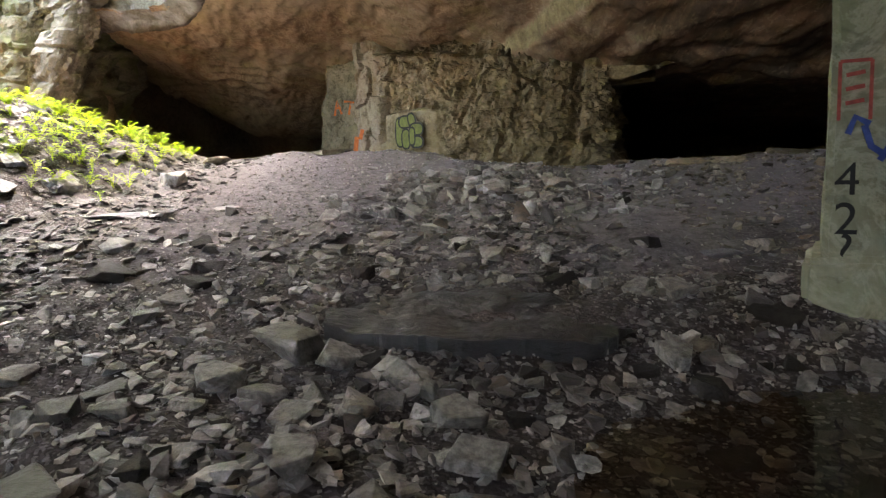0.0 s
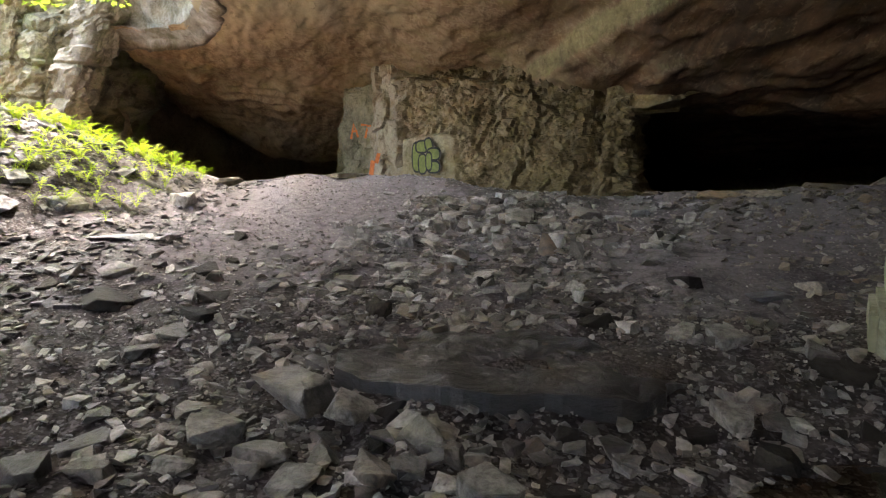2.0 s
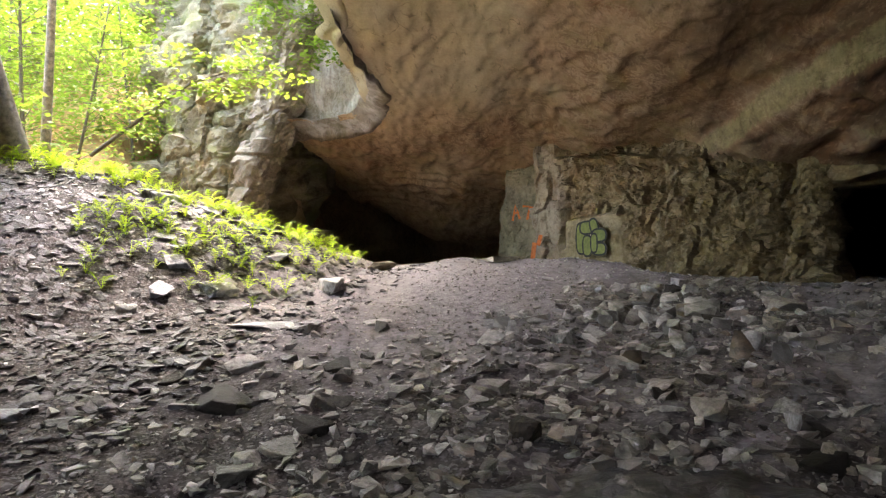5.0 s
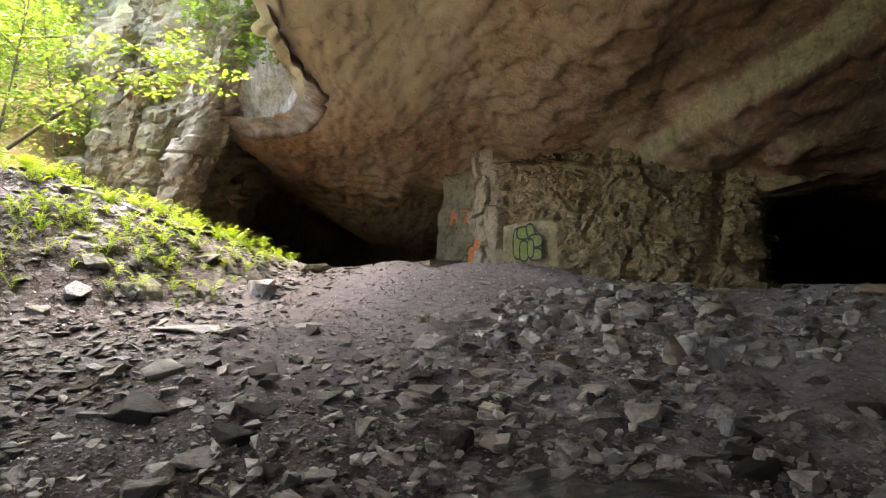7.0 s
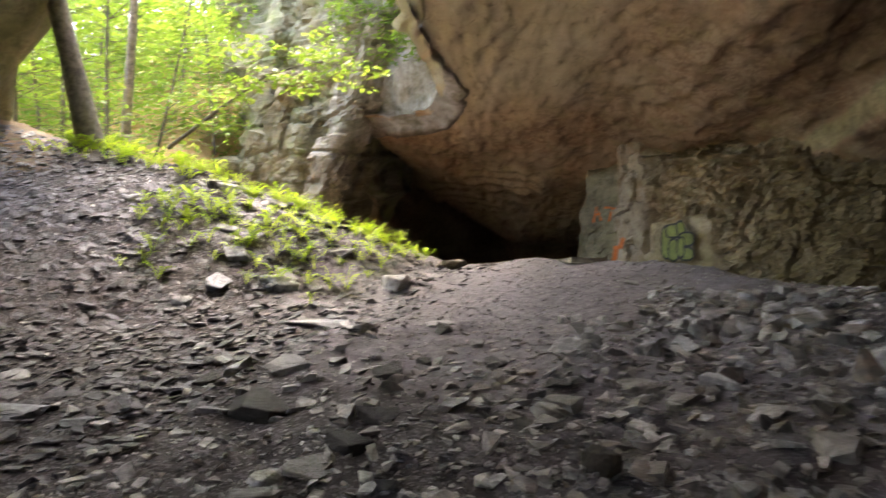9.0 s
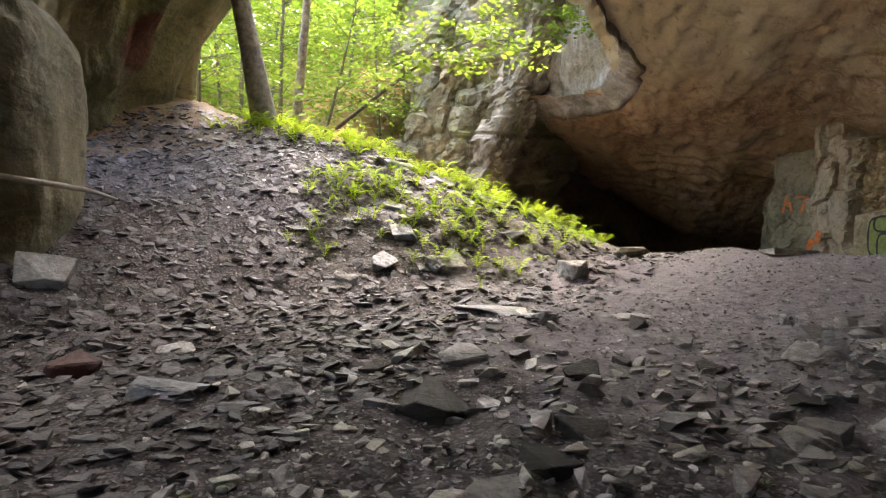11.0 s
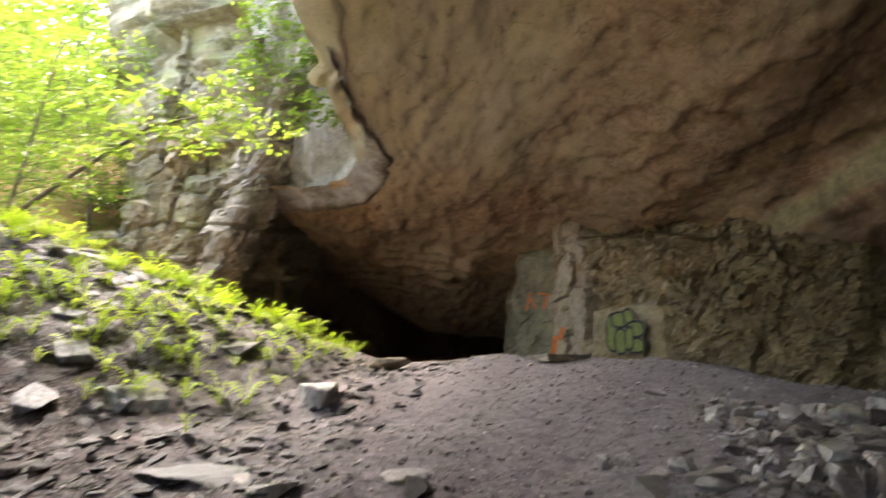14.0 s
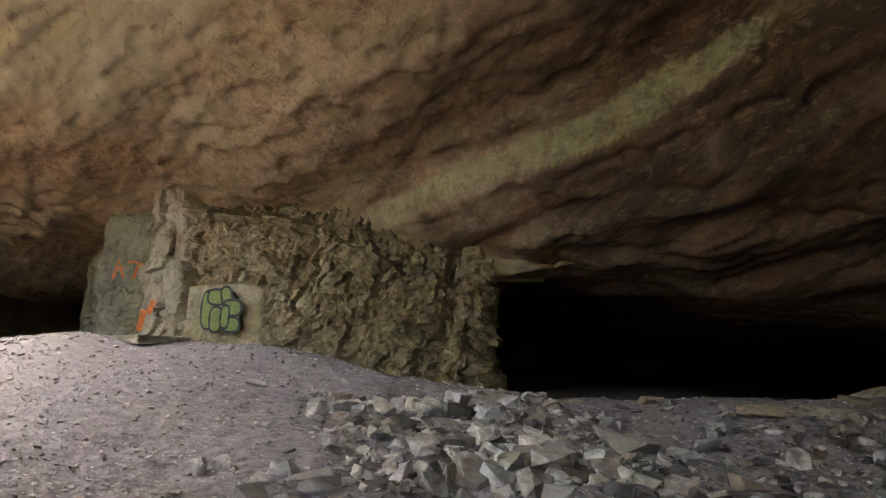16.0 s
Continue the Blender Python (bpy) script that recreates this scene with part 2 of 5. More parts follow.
    if face:
        # paler green-grey rock by the brow, with light from the mouth painted in
        brow = n.ramp(n.math("ADD", n.math("MULTIPLY", n.axis(0), -0.16), n.math("MULTIPLY", blotch, 0.8)), (0.60, 0.0), (1.3, 0.85))
        brow = n.math("MULTIPLY", brow, n.ramp(n.math("MULTIPLY", n.axis(1), 0.04), (0.92, 1.0), (1.0, 0.0)))
        col = n.mix(brow, col, (0.50, 0.46, 0.33))
        # darker red-brown rock to the right, with the cave's falling light painted in
        right_shade = n.ramp(n.math("ADD", n.math("MULTIPLY", n.axis(0), 0.1), n.math("MULTIPLY", n.math("ADD", n.math("SUBTRACT", bed, 0.5), 0.05), 1.6)), (0.08, 0.0), (0.60, 0.93))
        col = n.mix(right_shade, col, n.mix(n.ramp(n.noise(1.2, 7, 0.7, n.scaled(1.1, 0.2, 0.7, None, turn)), (0.45, 0.0), (0.62, 1.0)), (0.034, 0.019, 0.011), (0.125, 0.062, 0.030)))
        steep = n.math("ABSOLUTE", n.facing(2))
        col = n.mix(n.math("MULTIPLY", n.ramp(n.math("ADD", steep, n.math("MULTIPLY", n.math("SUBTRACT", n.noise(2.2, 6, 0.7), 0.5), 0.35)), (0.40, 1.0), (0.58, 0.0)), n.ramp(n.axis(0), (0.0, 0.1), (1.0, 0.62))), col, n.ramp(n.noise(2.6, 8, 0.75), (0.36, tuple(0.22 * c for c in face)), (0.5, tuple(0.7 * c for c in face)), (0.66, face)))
    col = n.mix(n.math("MULTIPLY", n.ramp(grain, (0.3, 1.0), (0.7, 0.0)), 0.30), col, dark)
    wander = tree.nodes.new("ShaderNodeVectorMath")
    wander.operation = "MULTIPLY_ADD"
    bend = tree.nodes.new("ShaderNodeTexNoise")
    bend.inputs["Scale"].default_value = 1.4
    tree.links.new(n.pos, bend.inputs["Vector"])
    tree.links.new(bend.outputs["Color"], wander.inputs[0])
    wander.inputs[1].default_value = (1.1, 1.1, 1.1)
    tree.links.new(n.pos, wander.inputs[2])
    shift = n.scaled(max(beds[0], 0.6), max(beds[1], 0.45), max(beds[2], 0.8), wander.outputs[0], turn)
    lines = n.ramp(n.cells(1.5, shift, "DISTANCE_TO_EDGE"), (0.0, 1.0), (0.022, 0.0))
    there = n.math("MULTIPLY", lines, n.ramp(n.noise(0.9, 4), (0.50, 0.0), (0.64, 0.55)))
    flecks = n.ramp(n.noise(4.5, 5, 0.6, n.scaled(max(beds[0], 0.5), 0.5 * max(beds[1], 0.5), 1.2, None, turn)), (0.60, 0.0), (0.67, 0.4))
    dashes = n.ramp(n.noise(5.5, 7, 0.68, n.scaled(max(beds[0], 0.8), 0.45 * max(beds[1], 0.5), 1.4, None, turn), 0.9), (0.54, 0.0), (0.60, 0.13))
    col = n.mix(dashes, col, light)
    col = n.mix(there, col, tuple(0.35 * c for c in dark))
    col = n.mix(flecks, col, tuple(0.5 * c for c in dark))
    n.put(b.inputs["Base Color"], col)
    cracks = n.math("SUBTRACT", 1.0, there)
    h = n.bump(bed, 0.45 * bump, 0.10)
    h = n.bump(n.noise(5, 8, 0.68), 0.5 * bump, 0.06, h)
    h = n.bump(cracks, 0.12 * bump, 0.02, h)
    h = n.bump(grain, 0.5 * bump, 0.015, h)
    n.put(b.inputs["Normal"], h)
    return m


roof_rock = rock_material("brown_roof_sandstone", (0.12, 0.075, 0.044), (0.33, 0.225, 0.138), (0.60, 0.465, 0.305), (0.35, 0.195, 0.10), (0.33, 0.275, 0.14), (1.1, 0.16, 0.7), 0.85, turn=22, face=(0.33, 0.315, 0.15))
wall_rock = rock_material("rough_pillar_rock", (0.045, 0.034, 0.018), (0.20, 0.15, 0.085), (0.48, 0.39, 0.25), (0.42, 0.26, 0.12), (0.25, 0.20, 0.095), (1.3, 1.3, 0.9), 1.6, pillar_tones=((0.46, 0.375, 0.28), (0.17, 0.125, 0.058)))
cliff_rock = rock_material("grey_cliff_rock", (0.04, 0.034, 0.022), (0.15, 0.13, 0.08), (0.30, 0.265, 0.175), (0.24, 0.17, 0.085), (0.13, 0.15, 0.035), (0.5, 0.5, 3.0), 1.3)
pale_rock = rock_material("pale_washed_rock", (0.075, 0.062, 0.045), (0.23, 0.20, 0.16), (0.38, 0.345, 0.305), (0.16, 0.135, 0.10), (0.13, 0.125, 0.055), (1.7, 1.7, 0.5), 1.3, 0.85, 0.45)
slab_rock = rock_material("pale_slab_rock", (0.06, 0.052, 0.038), (0.20, 0.175, 0.135), (0.32, 0.285, 0.235), (0.19, 0.13, 0.085), (0.12, 0.125, 0.05), (0.6, 0.6, 1.1), 1.3)
boulder_rock = rock_material("brown_boulder_rock", (0.06, 0.053, 0.03), (0.19, 0.165, 0.095), (0.32, 0.28, 0.17), (0.17, 0.125, 0.065), (0.085, 0.10, 0.04), (0.4, 0.4, 1.2), 1.2)

painted_rock = rock_material("painted_boulder_rock", (0.07, 0.063, 0.034), (0.25, 0.225, 0.125), (0.38, 0.335, 0.20), (0.27, 0.195, 0.11), (0.16, 0.18, 0.07), (0.4, 0.4, 1.2), 1.4, paint=((-11.75, 11.3, 4.5), 0.75, (0.19, 0.035, 0.04)))


def dirt_material():
    m, tree, b = material("grey_shale_dirt", 0.88)
    n = Nodes(tree)
    big, fine, chips = n.noise(0.45, 5), n.noise(9, 8, 0.7), n.cells(48, None, "F1", "Color")
    col = n.ramp(fine, (0.28, (0.024, 0.021, 0.022)), (0.5, (0.15, 0.13, 0.132)), (0.75, (0.30, 0.264, 0.268)))
    col = n.mix(n.ramp(big, (0.42, 0.0), (0.62, 0.6)), col, (0.18, 0.156, 0.16))
    # darker dirt off the berm: partly dark shale, partly painted shade
    dark_dirt = n.ramp(fine, (0.28, (0.010, 0.008, 0.008)), (0.5, (0.046, 0.035, 0.032)), (0.75, (0.108, 0.088, 0.083)))
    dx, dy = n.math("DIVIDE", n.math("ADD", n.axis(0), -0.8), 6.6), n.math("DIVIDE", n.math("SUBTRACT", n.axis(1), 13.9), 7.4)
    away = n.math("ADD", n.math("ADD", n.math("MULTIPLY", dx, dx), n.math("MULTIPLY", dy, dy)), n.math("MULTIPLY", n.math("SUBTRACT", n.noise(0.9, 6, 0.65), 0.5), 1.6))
    col = n.mix(n.ramp(n.math("MULTIPLY", away, 0.5), (0.38, 0.0), (0.62, 1.0)), col, dark_dirt)
    col = n.mix(n.math("MULTIPLY", n.ramp(n.axis(0, chips), (0.70, 0.0), (0.80, 1.0)), 0.35), col, (0.26, 0.235, 0.23))
    wood = n.math("MULTIPLY", n.ramp(n.axis(0), (0.0, 1.0), (1.0, 1.0)), n.ramp(n.math("ADD", n.math("MULTIPLY", n.axis(0), -0.2), n.math("SUBTRACT", n.math("MULTIPLY", big, 1.6), 3.0)), (0.0, 0.0), (0.6, 1.0)))
    col = n.mix(wood, col, n.ramp(n.noise(3.5, 7, 0.7), (0.3, (0.10, 0.065, 0.03)), (0.5, (0.30, 0.17, 0.07)), (0.7, (0.20, 0.22, 0.06))))
    n.put(b.inputs["Base Color"], col)
    h = n.bump(fine, 0.7, 0.04)
    h = n.bump(n.cells(40), 0.6, 0.012, h)
    h = n.bump(n.noise(60, 5, 0.7), 0.5, 0.008, h)
    n.put(b.inputs["Normal"], h)
    return m


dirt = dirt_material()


def stone_material(name, dark, mid, light, tint, by_island=True, gloss=0.6, shine=0.55):
    m, tree, b = material(name, gloss)
    n = Nodes(tree)
    own = n.island() if by_island else n.fresh()
    col = n.ramp(own, (0.0, dark), (0.35, mid), (0.88, light), (1.0, tint))
    patch = n.noise(7, 7, 0.65)
    col = n.mix(n.ramp(patch, (0.40, 0.75), (0.60, 0.0)), col, dark)
    col = n.mix(n.math("MULTIPLY", n.ramp(n.noise(45, 5, 0.7), (0.35, 1.0), (0.65, 0.0)), 0.35), col, (0.04, 0.034, 0.028))
    n.put(b.inputs["Base Color"], col)
    b.inputs["Specular IOR Level"].default_value = shine
    h = n.bump(n.noise(9, 7, 0.65, n.scaled(1, 1, 2.5)), 0.6, 0.05)
    h = n.bump(n.noise(70, 5, 0.7), 0.5, 0.008, h)
    n.put(b.inputs["Normal"], h)
    return m


shards = stone_material("shale_shards", (0.035, 0.030, 0.028), (0.27, 0.225, 0.19), (0.62, 0.57, 0.505), (0.18, 0.115, 0.075), gloss=0.36)
pale_shards = stone_material("pale_broken_stone", (0.09, 0.08, 0.07), (0.38, 0.35, 0.31), (0.66, 0.62, 0.57), (0.26, 0.19, 0.13), gloss=0.42)
brown_shards = stone_material("brown_broken_stone", (0.05, 0.04, 0.03), (0.22, 0.175, 0.125), (0.48, 0.41, 0.32), (0.30, 0.18, 0.09), gloss=0.45)
scree_shards = stone_material("dark_scree_flakes", (0.015, 0.012, 0.013), (0.058, 0.049, 0.053), (0.18, 0.162, 0.168), (0.08, 0.052, 0.04), gloss=0.5, shine=0.3)
fallen = stone_material("fallen_sandstone", (0.12, 0.10, 0.082), (0.37, 0.33, 0.285), (0.64, 0.605, 0.545), (0.38, 0.28, 0.18), False, 0.40)

# darker and glossier than fallen_sandstone, for the stones nearest the pool
near_stone = stone_material("near_sandstone", (0.05, 0.042, 0.034), (0.21, 0.185, 0.155), (0.42, 0.39, 0.345), (0.22, 0.15, 0.095), False, 0.34)


# ---- building helpers ----
def part(name, bm, mat, parent=None, label=""):
    """Links a bmesh as one mesh object."""
    me = bpy.data.meshes.new(name)
    bm.to_mesh(me)
    bm.free()
    me.materials.append(mat)
    ob = new(name, me)
    ob.parent = parent
    return tagged(ob, label)


def mesh_object(name, verts, faces, mat, smooth=True, parent=None):
    me = bpy.data.meshes.new(name)
    verts, faces = np.asarray(verts, np.float32), np.asarray(faces, np.int32)
    me.vertices.add(len(verts))
    me.vertices.foreach_set("co", verts.ravel())
    k = faces.shape[1]
    me.loops.add(faces.size)
    me.loops.foreach_set("vertex_index", faces.ravel())
    me.polygons.add(len(faces))
    me.polygons.foreach_set("loop_start", np.arange(0, faces.size, k, dtype=np.int32))
    me.polygons.foreach_set("use_smooth", np.full(len(faces), smooth))
    me.update(calc_edges=True)
    me.materials.append(mat)
    ob = new(name, me)
    ob.parent = parent
    return ob


def grid_faces(nu, nv, loop=False):
    """Quads of a grid of nu rows and nv columns of vertices."""
    i, j = np.meshgrid(np.arange(nu if loop else nu - 1), np.arange(nv - 1), indexing="ij")
    a, b = i * nv + j, ((i + 1) % nu) * nv + j
    return np.stack([a, b, b + 1, a + 1], -1).reshape(-1, 4)


def axis_steps(lo, fine_lo, fine_hi, hi, step, grow=1.18):
    mid = list(np.arange(fine_lo, fine_hi, step))
    out, s = [], step
    x = fine_hi
    while x < hi:
        out.append(x)
        s *= grow
        x += s
    left, s, x = [], step, fine_lo
    while x > lo:
        s *= grow
        x -= s
        left.append(x)
    return np.array(left[::-1] + mid + out + [hi])


# ---- ground: one sheet to the horizon ----
gx, gy = np.meshgrid(axis_steps(-420, -13.5, 9.0, 420, 0.085), axis_steps(-420, -1.0, 17.0, 420, 0.085), indexing="ij")
gz = ground_at(gx, gy)
far_out = np.hypot(gx, gy)
gz = np.where(far_out > 70, np.minimum(gz, 14 + 0 * gz), gz)
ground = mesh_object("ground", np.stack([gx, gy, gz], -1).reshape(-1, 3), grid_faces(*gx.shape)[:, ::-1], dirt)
tagged(ground, "sloping floor of dark grey shale dirt and fine chips", "ground", kind="structure")


# ---- overhang ----
OUTLINE = [(-13, -7), (-13, -4), (-12.2, 6.8), (-8.8, 10.8), (-7.0, 13.4), (-7.0, 18), (-7.4, 23.4), (-8.4, 25.2), (-10.5, 25.9), (-12.7, 26.4), (-14.2, 26.8)]


def smooth_path(points, step, loop=False):
    """Evenly spaced places on a soft curve through a plan's corners."""
    p = np.array(points, float)
    for _ in range(3):
        q = np.roll(p, -1, 0)
        if not loop:
            p0, p1, q0 = p[:1], p[-1:], None
            a, b = p[:-1], p[1:]
            p = np.concatenate([p0, np.stack([0.78 * a + 0.22 * b, 0.22 * a + 0.78 * b], 1).reshape(-1, 2), p1])
        else:
            p = np.stack([0.8 * p + 0.2 * q, 0.2 * p + 0.8 * q], 1).reshape(-1, 2)
    if loop:
        p = np.concatenate([p, p[:1]])
    d = np.r_[0, np.cumsum(np.hypot(*np.diff(p, axis=0).T))]
    u = np.linspace(0, d[-1], int(d[-1] / step) + 1)
    if loop:
        u = u[:-1]
    xy = np.stack([np.interp(u, d, p[:, k]) for k in (0, 1)], -1)
    t = np.gradient(xy, axis=0) if not loop else np.roll(xy, -1, 0) - np.roll(xy, 1, 0)
    t /= np.hypot(*t.T)[:, None]
    return u, xy, np.stack([t[:, 1], -t[:, 0]], -1)


def covered(x, y):
    """Above nought where the overhang is."""
    edge = np.interp(y, [p[1] for p in OUTLINE[:7]], [p[0] for p in OUTLINE[:7]])
    return np.maximum(x - edge, np.where(x > -14.5, (y - 25.8) + 0.2 * (x + 10.5), -9))


rx, ry = np.meshgrid(axis_steps(-14.8, -14.5, 12.0, 46, 0.075, 1.1), axis_steps(-7, 9.0, 36.0, 56, 0.075, 1.1), indexing="ij")
rz = roof(rx, ry)
rf = grid_faces(*rx.shape)
mid = np.stack([rx, ry], -1).reshape(-1, 2)[rf].mean(1)
rf = rf[covered(mid[:, 0], mid[:, 1]) > np.where((mid[:, 1] > 20) & (mid[:, 0] > -9.5), -0.7, -0.15)]
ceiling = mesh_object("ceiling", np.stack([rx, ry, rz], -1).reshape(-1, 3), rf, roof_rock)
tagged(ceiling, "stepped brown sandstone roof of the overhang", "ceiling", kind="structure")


def sweep(name, path, low, high, rows, push, mat, loop=False, step=0.16, curl=0.0, shear=0.0, label="", category="rock wall", kind="structure", flat=False):
    """A rock face along a plan, from low to high, pushed out of its plane by push(u, z, x, y)."""
    u, xy, out = smooth_path(path, step, loop)
    v = np.linspace(0, 1, rows)[None, :]
    zl, zh = low(xy[:, 0], xy[:, 1])[:, None], high(xy[:, 0], xy[:, 1])[:, None]
    z = zl + (zh - zl) * v + 0 * u[:, None]
    x, y = np.repeat(xy[:, :1], rows, 1), np.repeat(xy[:, 1:], rows, 1)
    d = push(u[:, None] + 0 * v, z, x, y)
    x, y = x + out[:, :1] * d, y + out[:, 1:] * d
    if shear:
        x = x + shear * np.maximum(z - 3.0, 0) * ramp(-u[:, None], -13, -5)
    if curl:
        ins = np.linspace(curl, 0, 7)[None, :-1]
        cx, cy = xy[:, :1] - out[:, :1] * ins, xy[:, 1:] - out[:, 1:] * ins
        keep = np.where(d[:, :1] > 0, d[:, :1] * (1 - ins / curl), d[:, :1] + 0 * ins)
        cx, cy = cx + out[:, :1] * keep, cy + out[:, 1:] * keep
        cz = roof(cx, cy) - 0.10 * (1 - (ins / curl) ** 2) + 0.04 * (ins / curl)
        x, y, z = np.concatenate([cx, x], 1), np.concatenate([cy, y], 1), np.concatenate([cz, z], 1)
    ob = mesh_object(name, np.stack([x, y, z], -1).reshape(-1, 3), grid_faces(x.shape[0], x.shape[1], loop), mat, not flat)
    return tagged(ob, label, category, kind=kind)


def ledges(u, z, x, y):
    """Bedded and jointed cliff."""
    row = np.floor(z * 0.62 + 0.12 * u)
    su, sz = u * 0.5 + 0.4 * row, z * 0.62 + 0.12 * u
    cell = vnoise(np.floor(su) * 7.3, row * 5.1, 0, 79)
    fu, fz = su - np.floor(su), sz - row
    gap = np.minimum(np.minimum(fu, 1 - fu) / 0.5, np.minimum(fz, 1 - fz) / 0.62)
    return -0.45 * (1 - ramp(gap, 0.02, 0.16)) * (0.4 + 0.6 * ramp(vnoise(u * 0.4, z * 0.4, 0, 76), -0.2, 0.4)) + 0.6 * cell + 0.55 * facets(u * 0.45, z * 0.38, 78, 0.9) + 0.16 * facets(u * 1.5, z * 1.3, 80, 0.8) + 0.4 * terraces(0.9 * fbm(u * 0.22, z * 0.5, 0, 3, 71) + 0.5, 0.3) + 0.45 * np.abs(fbm(u * 0.5, z * 0.16, 0, 2, 77)) + 0.10 * fbm(u * 1.6, z * 1.9, 0, 4, 73) - 0.16 * ramp(vnoise(u * 0.9, z * 0.12, 0, 75), 0.35, 0.55)


def brow_push(u, z, x, y):
    above = np.maximum(z - roof(x, y), 0)
    return 0.35 - 0.7 * ramp(y, 18.0, 20.2) + 0.45 * np.sqrt(above) * ramp(above, 0, 2) + 0.5 * fbm(u * 0.3, z * 0.35, 0, 4, 81) + 0.08 * fbm(u * 1.7, z * 1.4, 0, 3, 83)


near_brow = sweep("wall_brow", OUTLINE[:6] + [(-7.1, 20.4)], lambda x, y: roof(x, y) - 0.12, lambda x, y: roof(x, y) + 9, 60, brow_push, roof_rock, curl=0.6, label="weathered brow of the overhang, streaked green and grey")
bulge = sweep("wall_bulge", [(-6.75, 19.0), (-7.3, 22.4), (-8.6, 25.0), (-10.5, 25.8), (-12.1, 26.3), (-12.9, 27.4)], lambda x, y: roof(x, y) - 0.2 - 0.35 * ramp(-x, 8.0, 10.0), lambda x, y: roof(x, y) + 8.5, 70,
              lambda u, z, x, y: -0.5 + 1.0 * ramp(u, 0, 3.5) + 0.55 * fbm(u * 0.38, z * 0.3, 0, 2, 93) + ramp(z - roof(x, y), 0.15, 1.0) * ramp(u, 0.8, 2.5) * (0.30 * facets(u * 0.6 + 0.35 * z, z * 0.3, 94, 0.9) + 0.12 * facets(u * 1.7 + 0.5 * z, z * 0.7, 98, 0.9) - 0.16 * np.abs(vnoise(u * 1.5 + 0.4 * z, z * 0.25, 0, 99))) + 0.07 * fbm(u * 1.3, z * 0.6, 0, 4, 95) + 0.06 * fbm(u * 2.4, z * 0.3, 0, 2, 96) - 0.2 * ramp(vnoise(u * 0.6, z * 0.2, 0, 97), 0.15, 0.55) - 0.25 * np.maximum(z - 7.5, 0), pale_rock, curl=0.22, label="pale rain-washed bulge of rock over the cave mouth")
cliff = sweep("wall_cliff", [(-13.0, 32.0), (-13.6, 28.2), (-14.3, 27.0), (-15.8, 26.9), (-17.8, 27.2), (-19.5, 30), (-22, 38), (-22, 48)], lambda x, y: 0 * x + 0.3, lambda x, y: 15 + 0 * x - 0.12 * (x + 13), 130,
              lambda u, z, x, y: ledges(u, z, x, y) - 0.12 * np.maximum(z - 3, 0), cliff_rock, shear=0.38, label="blocky grey cliff of bedded rock beside the cave mouth")


# ---- pillar between the two dark mouths ----
PILLAR = [(-4.5, 31.5), (-4.5, 29.2), (-4.3, 28.9), (-3.15, 28.75), (-2.95, 28.3), (-2.95, 27.35), (-2.75, 26.98), (-2.0, 26.42), (0.6, 24.45), (4.5, 21.5), (4.95, 21.65), (5.4, 23.0), (6.3, 27.0), (3.0, 33), (-5.7, 34.0)]


def pillar_push(u, z, x, y):
    s = 0.8 * (x + 2.9) - 0.6 * (y - 27.13)
    front = ramp(0.6 - np.abs(0.6 * x + 0.8 * y - 19.98), 0.0, 0.25)
    w = u + 0.10 * fbm(u * 2.6, z * 2.6, 0, 3, 106) - 0.15 * z
    right = ramp(s, 4.0, 5.5)
    chunk = 0.24 * facets(w * 0.7, z * (0.55 - 0.12 * right), 101, 0.9) + 0.20 * facets(w * 1.7, z * (1.4 - 0.5 * right), 103, 1.0) + 0.11 * facets(w * 4.2, z * (3.8 - 1.0 * right), 104, 1.0) + 0.05 * facets(w * 8.5, z * 7.5, 119, 1.0)
    chunk = chunk - 0.22 * ramp(vnoise(u * 1.1, z * 0.3, 0, 107), 0.35, 0.55) - 0.35 * np.exp(-((s - 8.55 - 0.1 * (z - 3)) / 0.22) ** 2) + 0.25 * np.exp(-((z - 1.0) / 0.5) ** 2) * right
    chunk = np.minimum(chunk, 0.42)
    # smooth column at the corner
    column = ramp(s, -0.5, 0.0) * (1 - ramp(s, 0.95, 1.25)) * front
    smooth = 0.08 + 0.13 * facets(w * 1.6, z * 0.8, 109, 0.9) + 0.06 * facets(w * 4.0, z * 2.6, 116, 0.9) + 0.05 * fbm(u * 1.5, z * 0.8, 0, 4, 110) + 0.22 * ramp(1.9 - z, 0, 1.2) + 0.12 * ramp(z, 4.7, 5.7)
    d = chunk * (1 - column) + smooth * column
    # flat panel under the tag, with a ledge on its top
    panel = ramp(s, 1.15, 1.3) * (1 - ramp(s, 3.5, 3.9 + 0.3 * vnoise(z * 2, s, 0, 112))) * (1 - ramp(z - 0.12 * vnoise(s * 1.6, 0 * s, 0, 115), 3.0, 3.14)) * front
    d = d * (1 - panel) + panel * (0.10 + 0.04 * fbm(u * 2, z * 2, 0, 3, 108))
    # lip and hollow under the roof
    lip = np.interp(s, (1.0, 4.2, 4.9, 9.0), (5.12, 4.84, 4.64, 4.60)) + 0.05 * vnoise(s * 2.0, 0 * s, 0, 113)
    d = d + front * ramp(s, 0.7, 1.2) * (0.16 * np.exp(-((z - lip + 0.08) / 0.09) ** 2) - 0.45 * ramp(z - lip, 0.0, 0.10) * (1 - ramp(s, 4.4, 5.2)))
    # the side wall behind the corner stays plainer
    side = ramp(y, 28.0, 28.5) * ramp(-x, 2.4, 2.9)
    return d * (1 - 0.75 * side) + side * 0.12 * terraces(fbm(u * 0.8, z * 0.9, 0, 3, 114), 0.3)


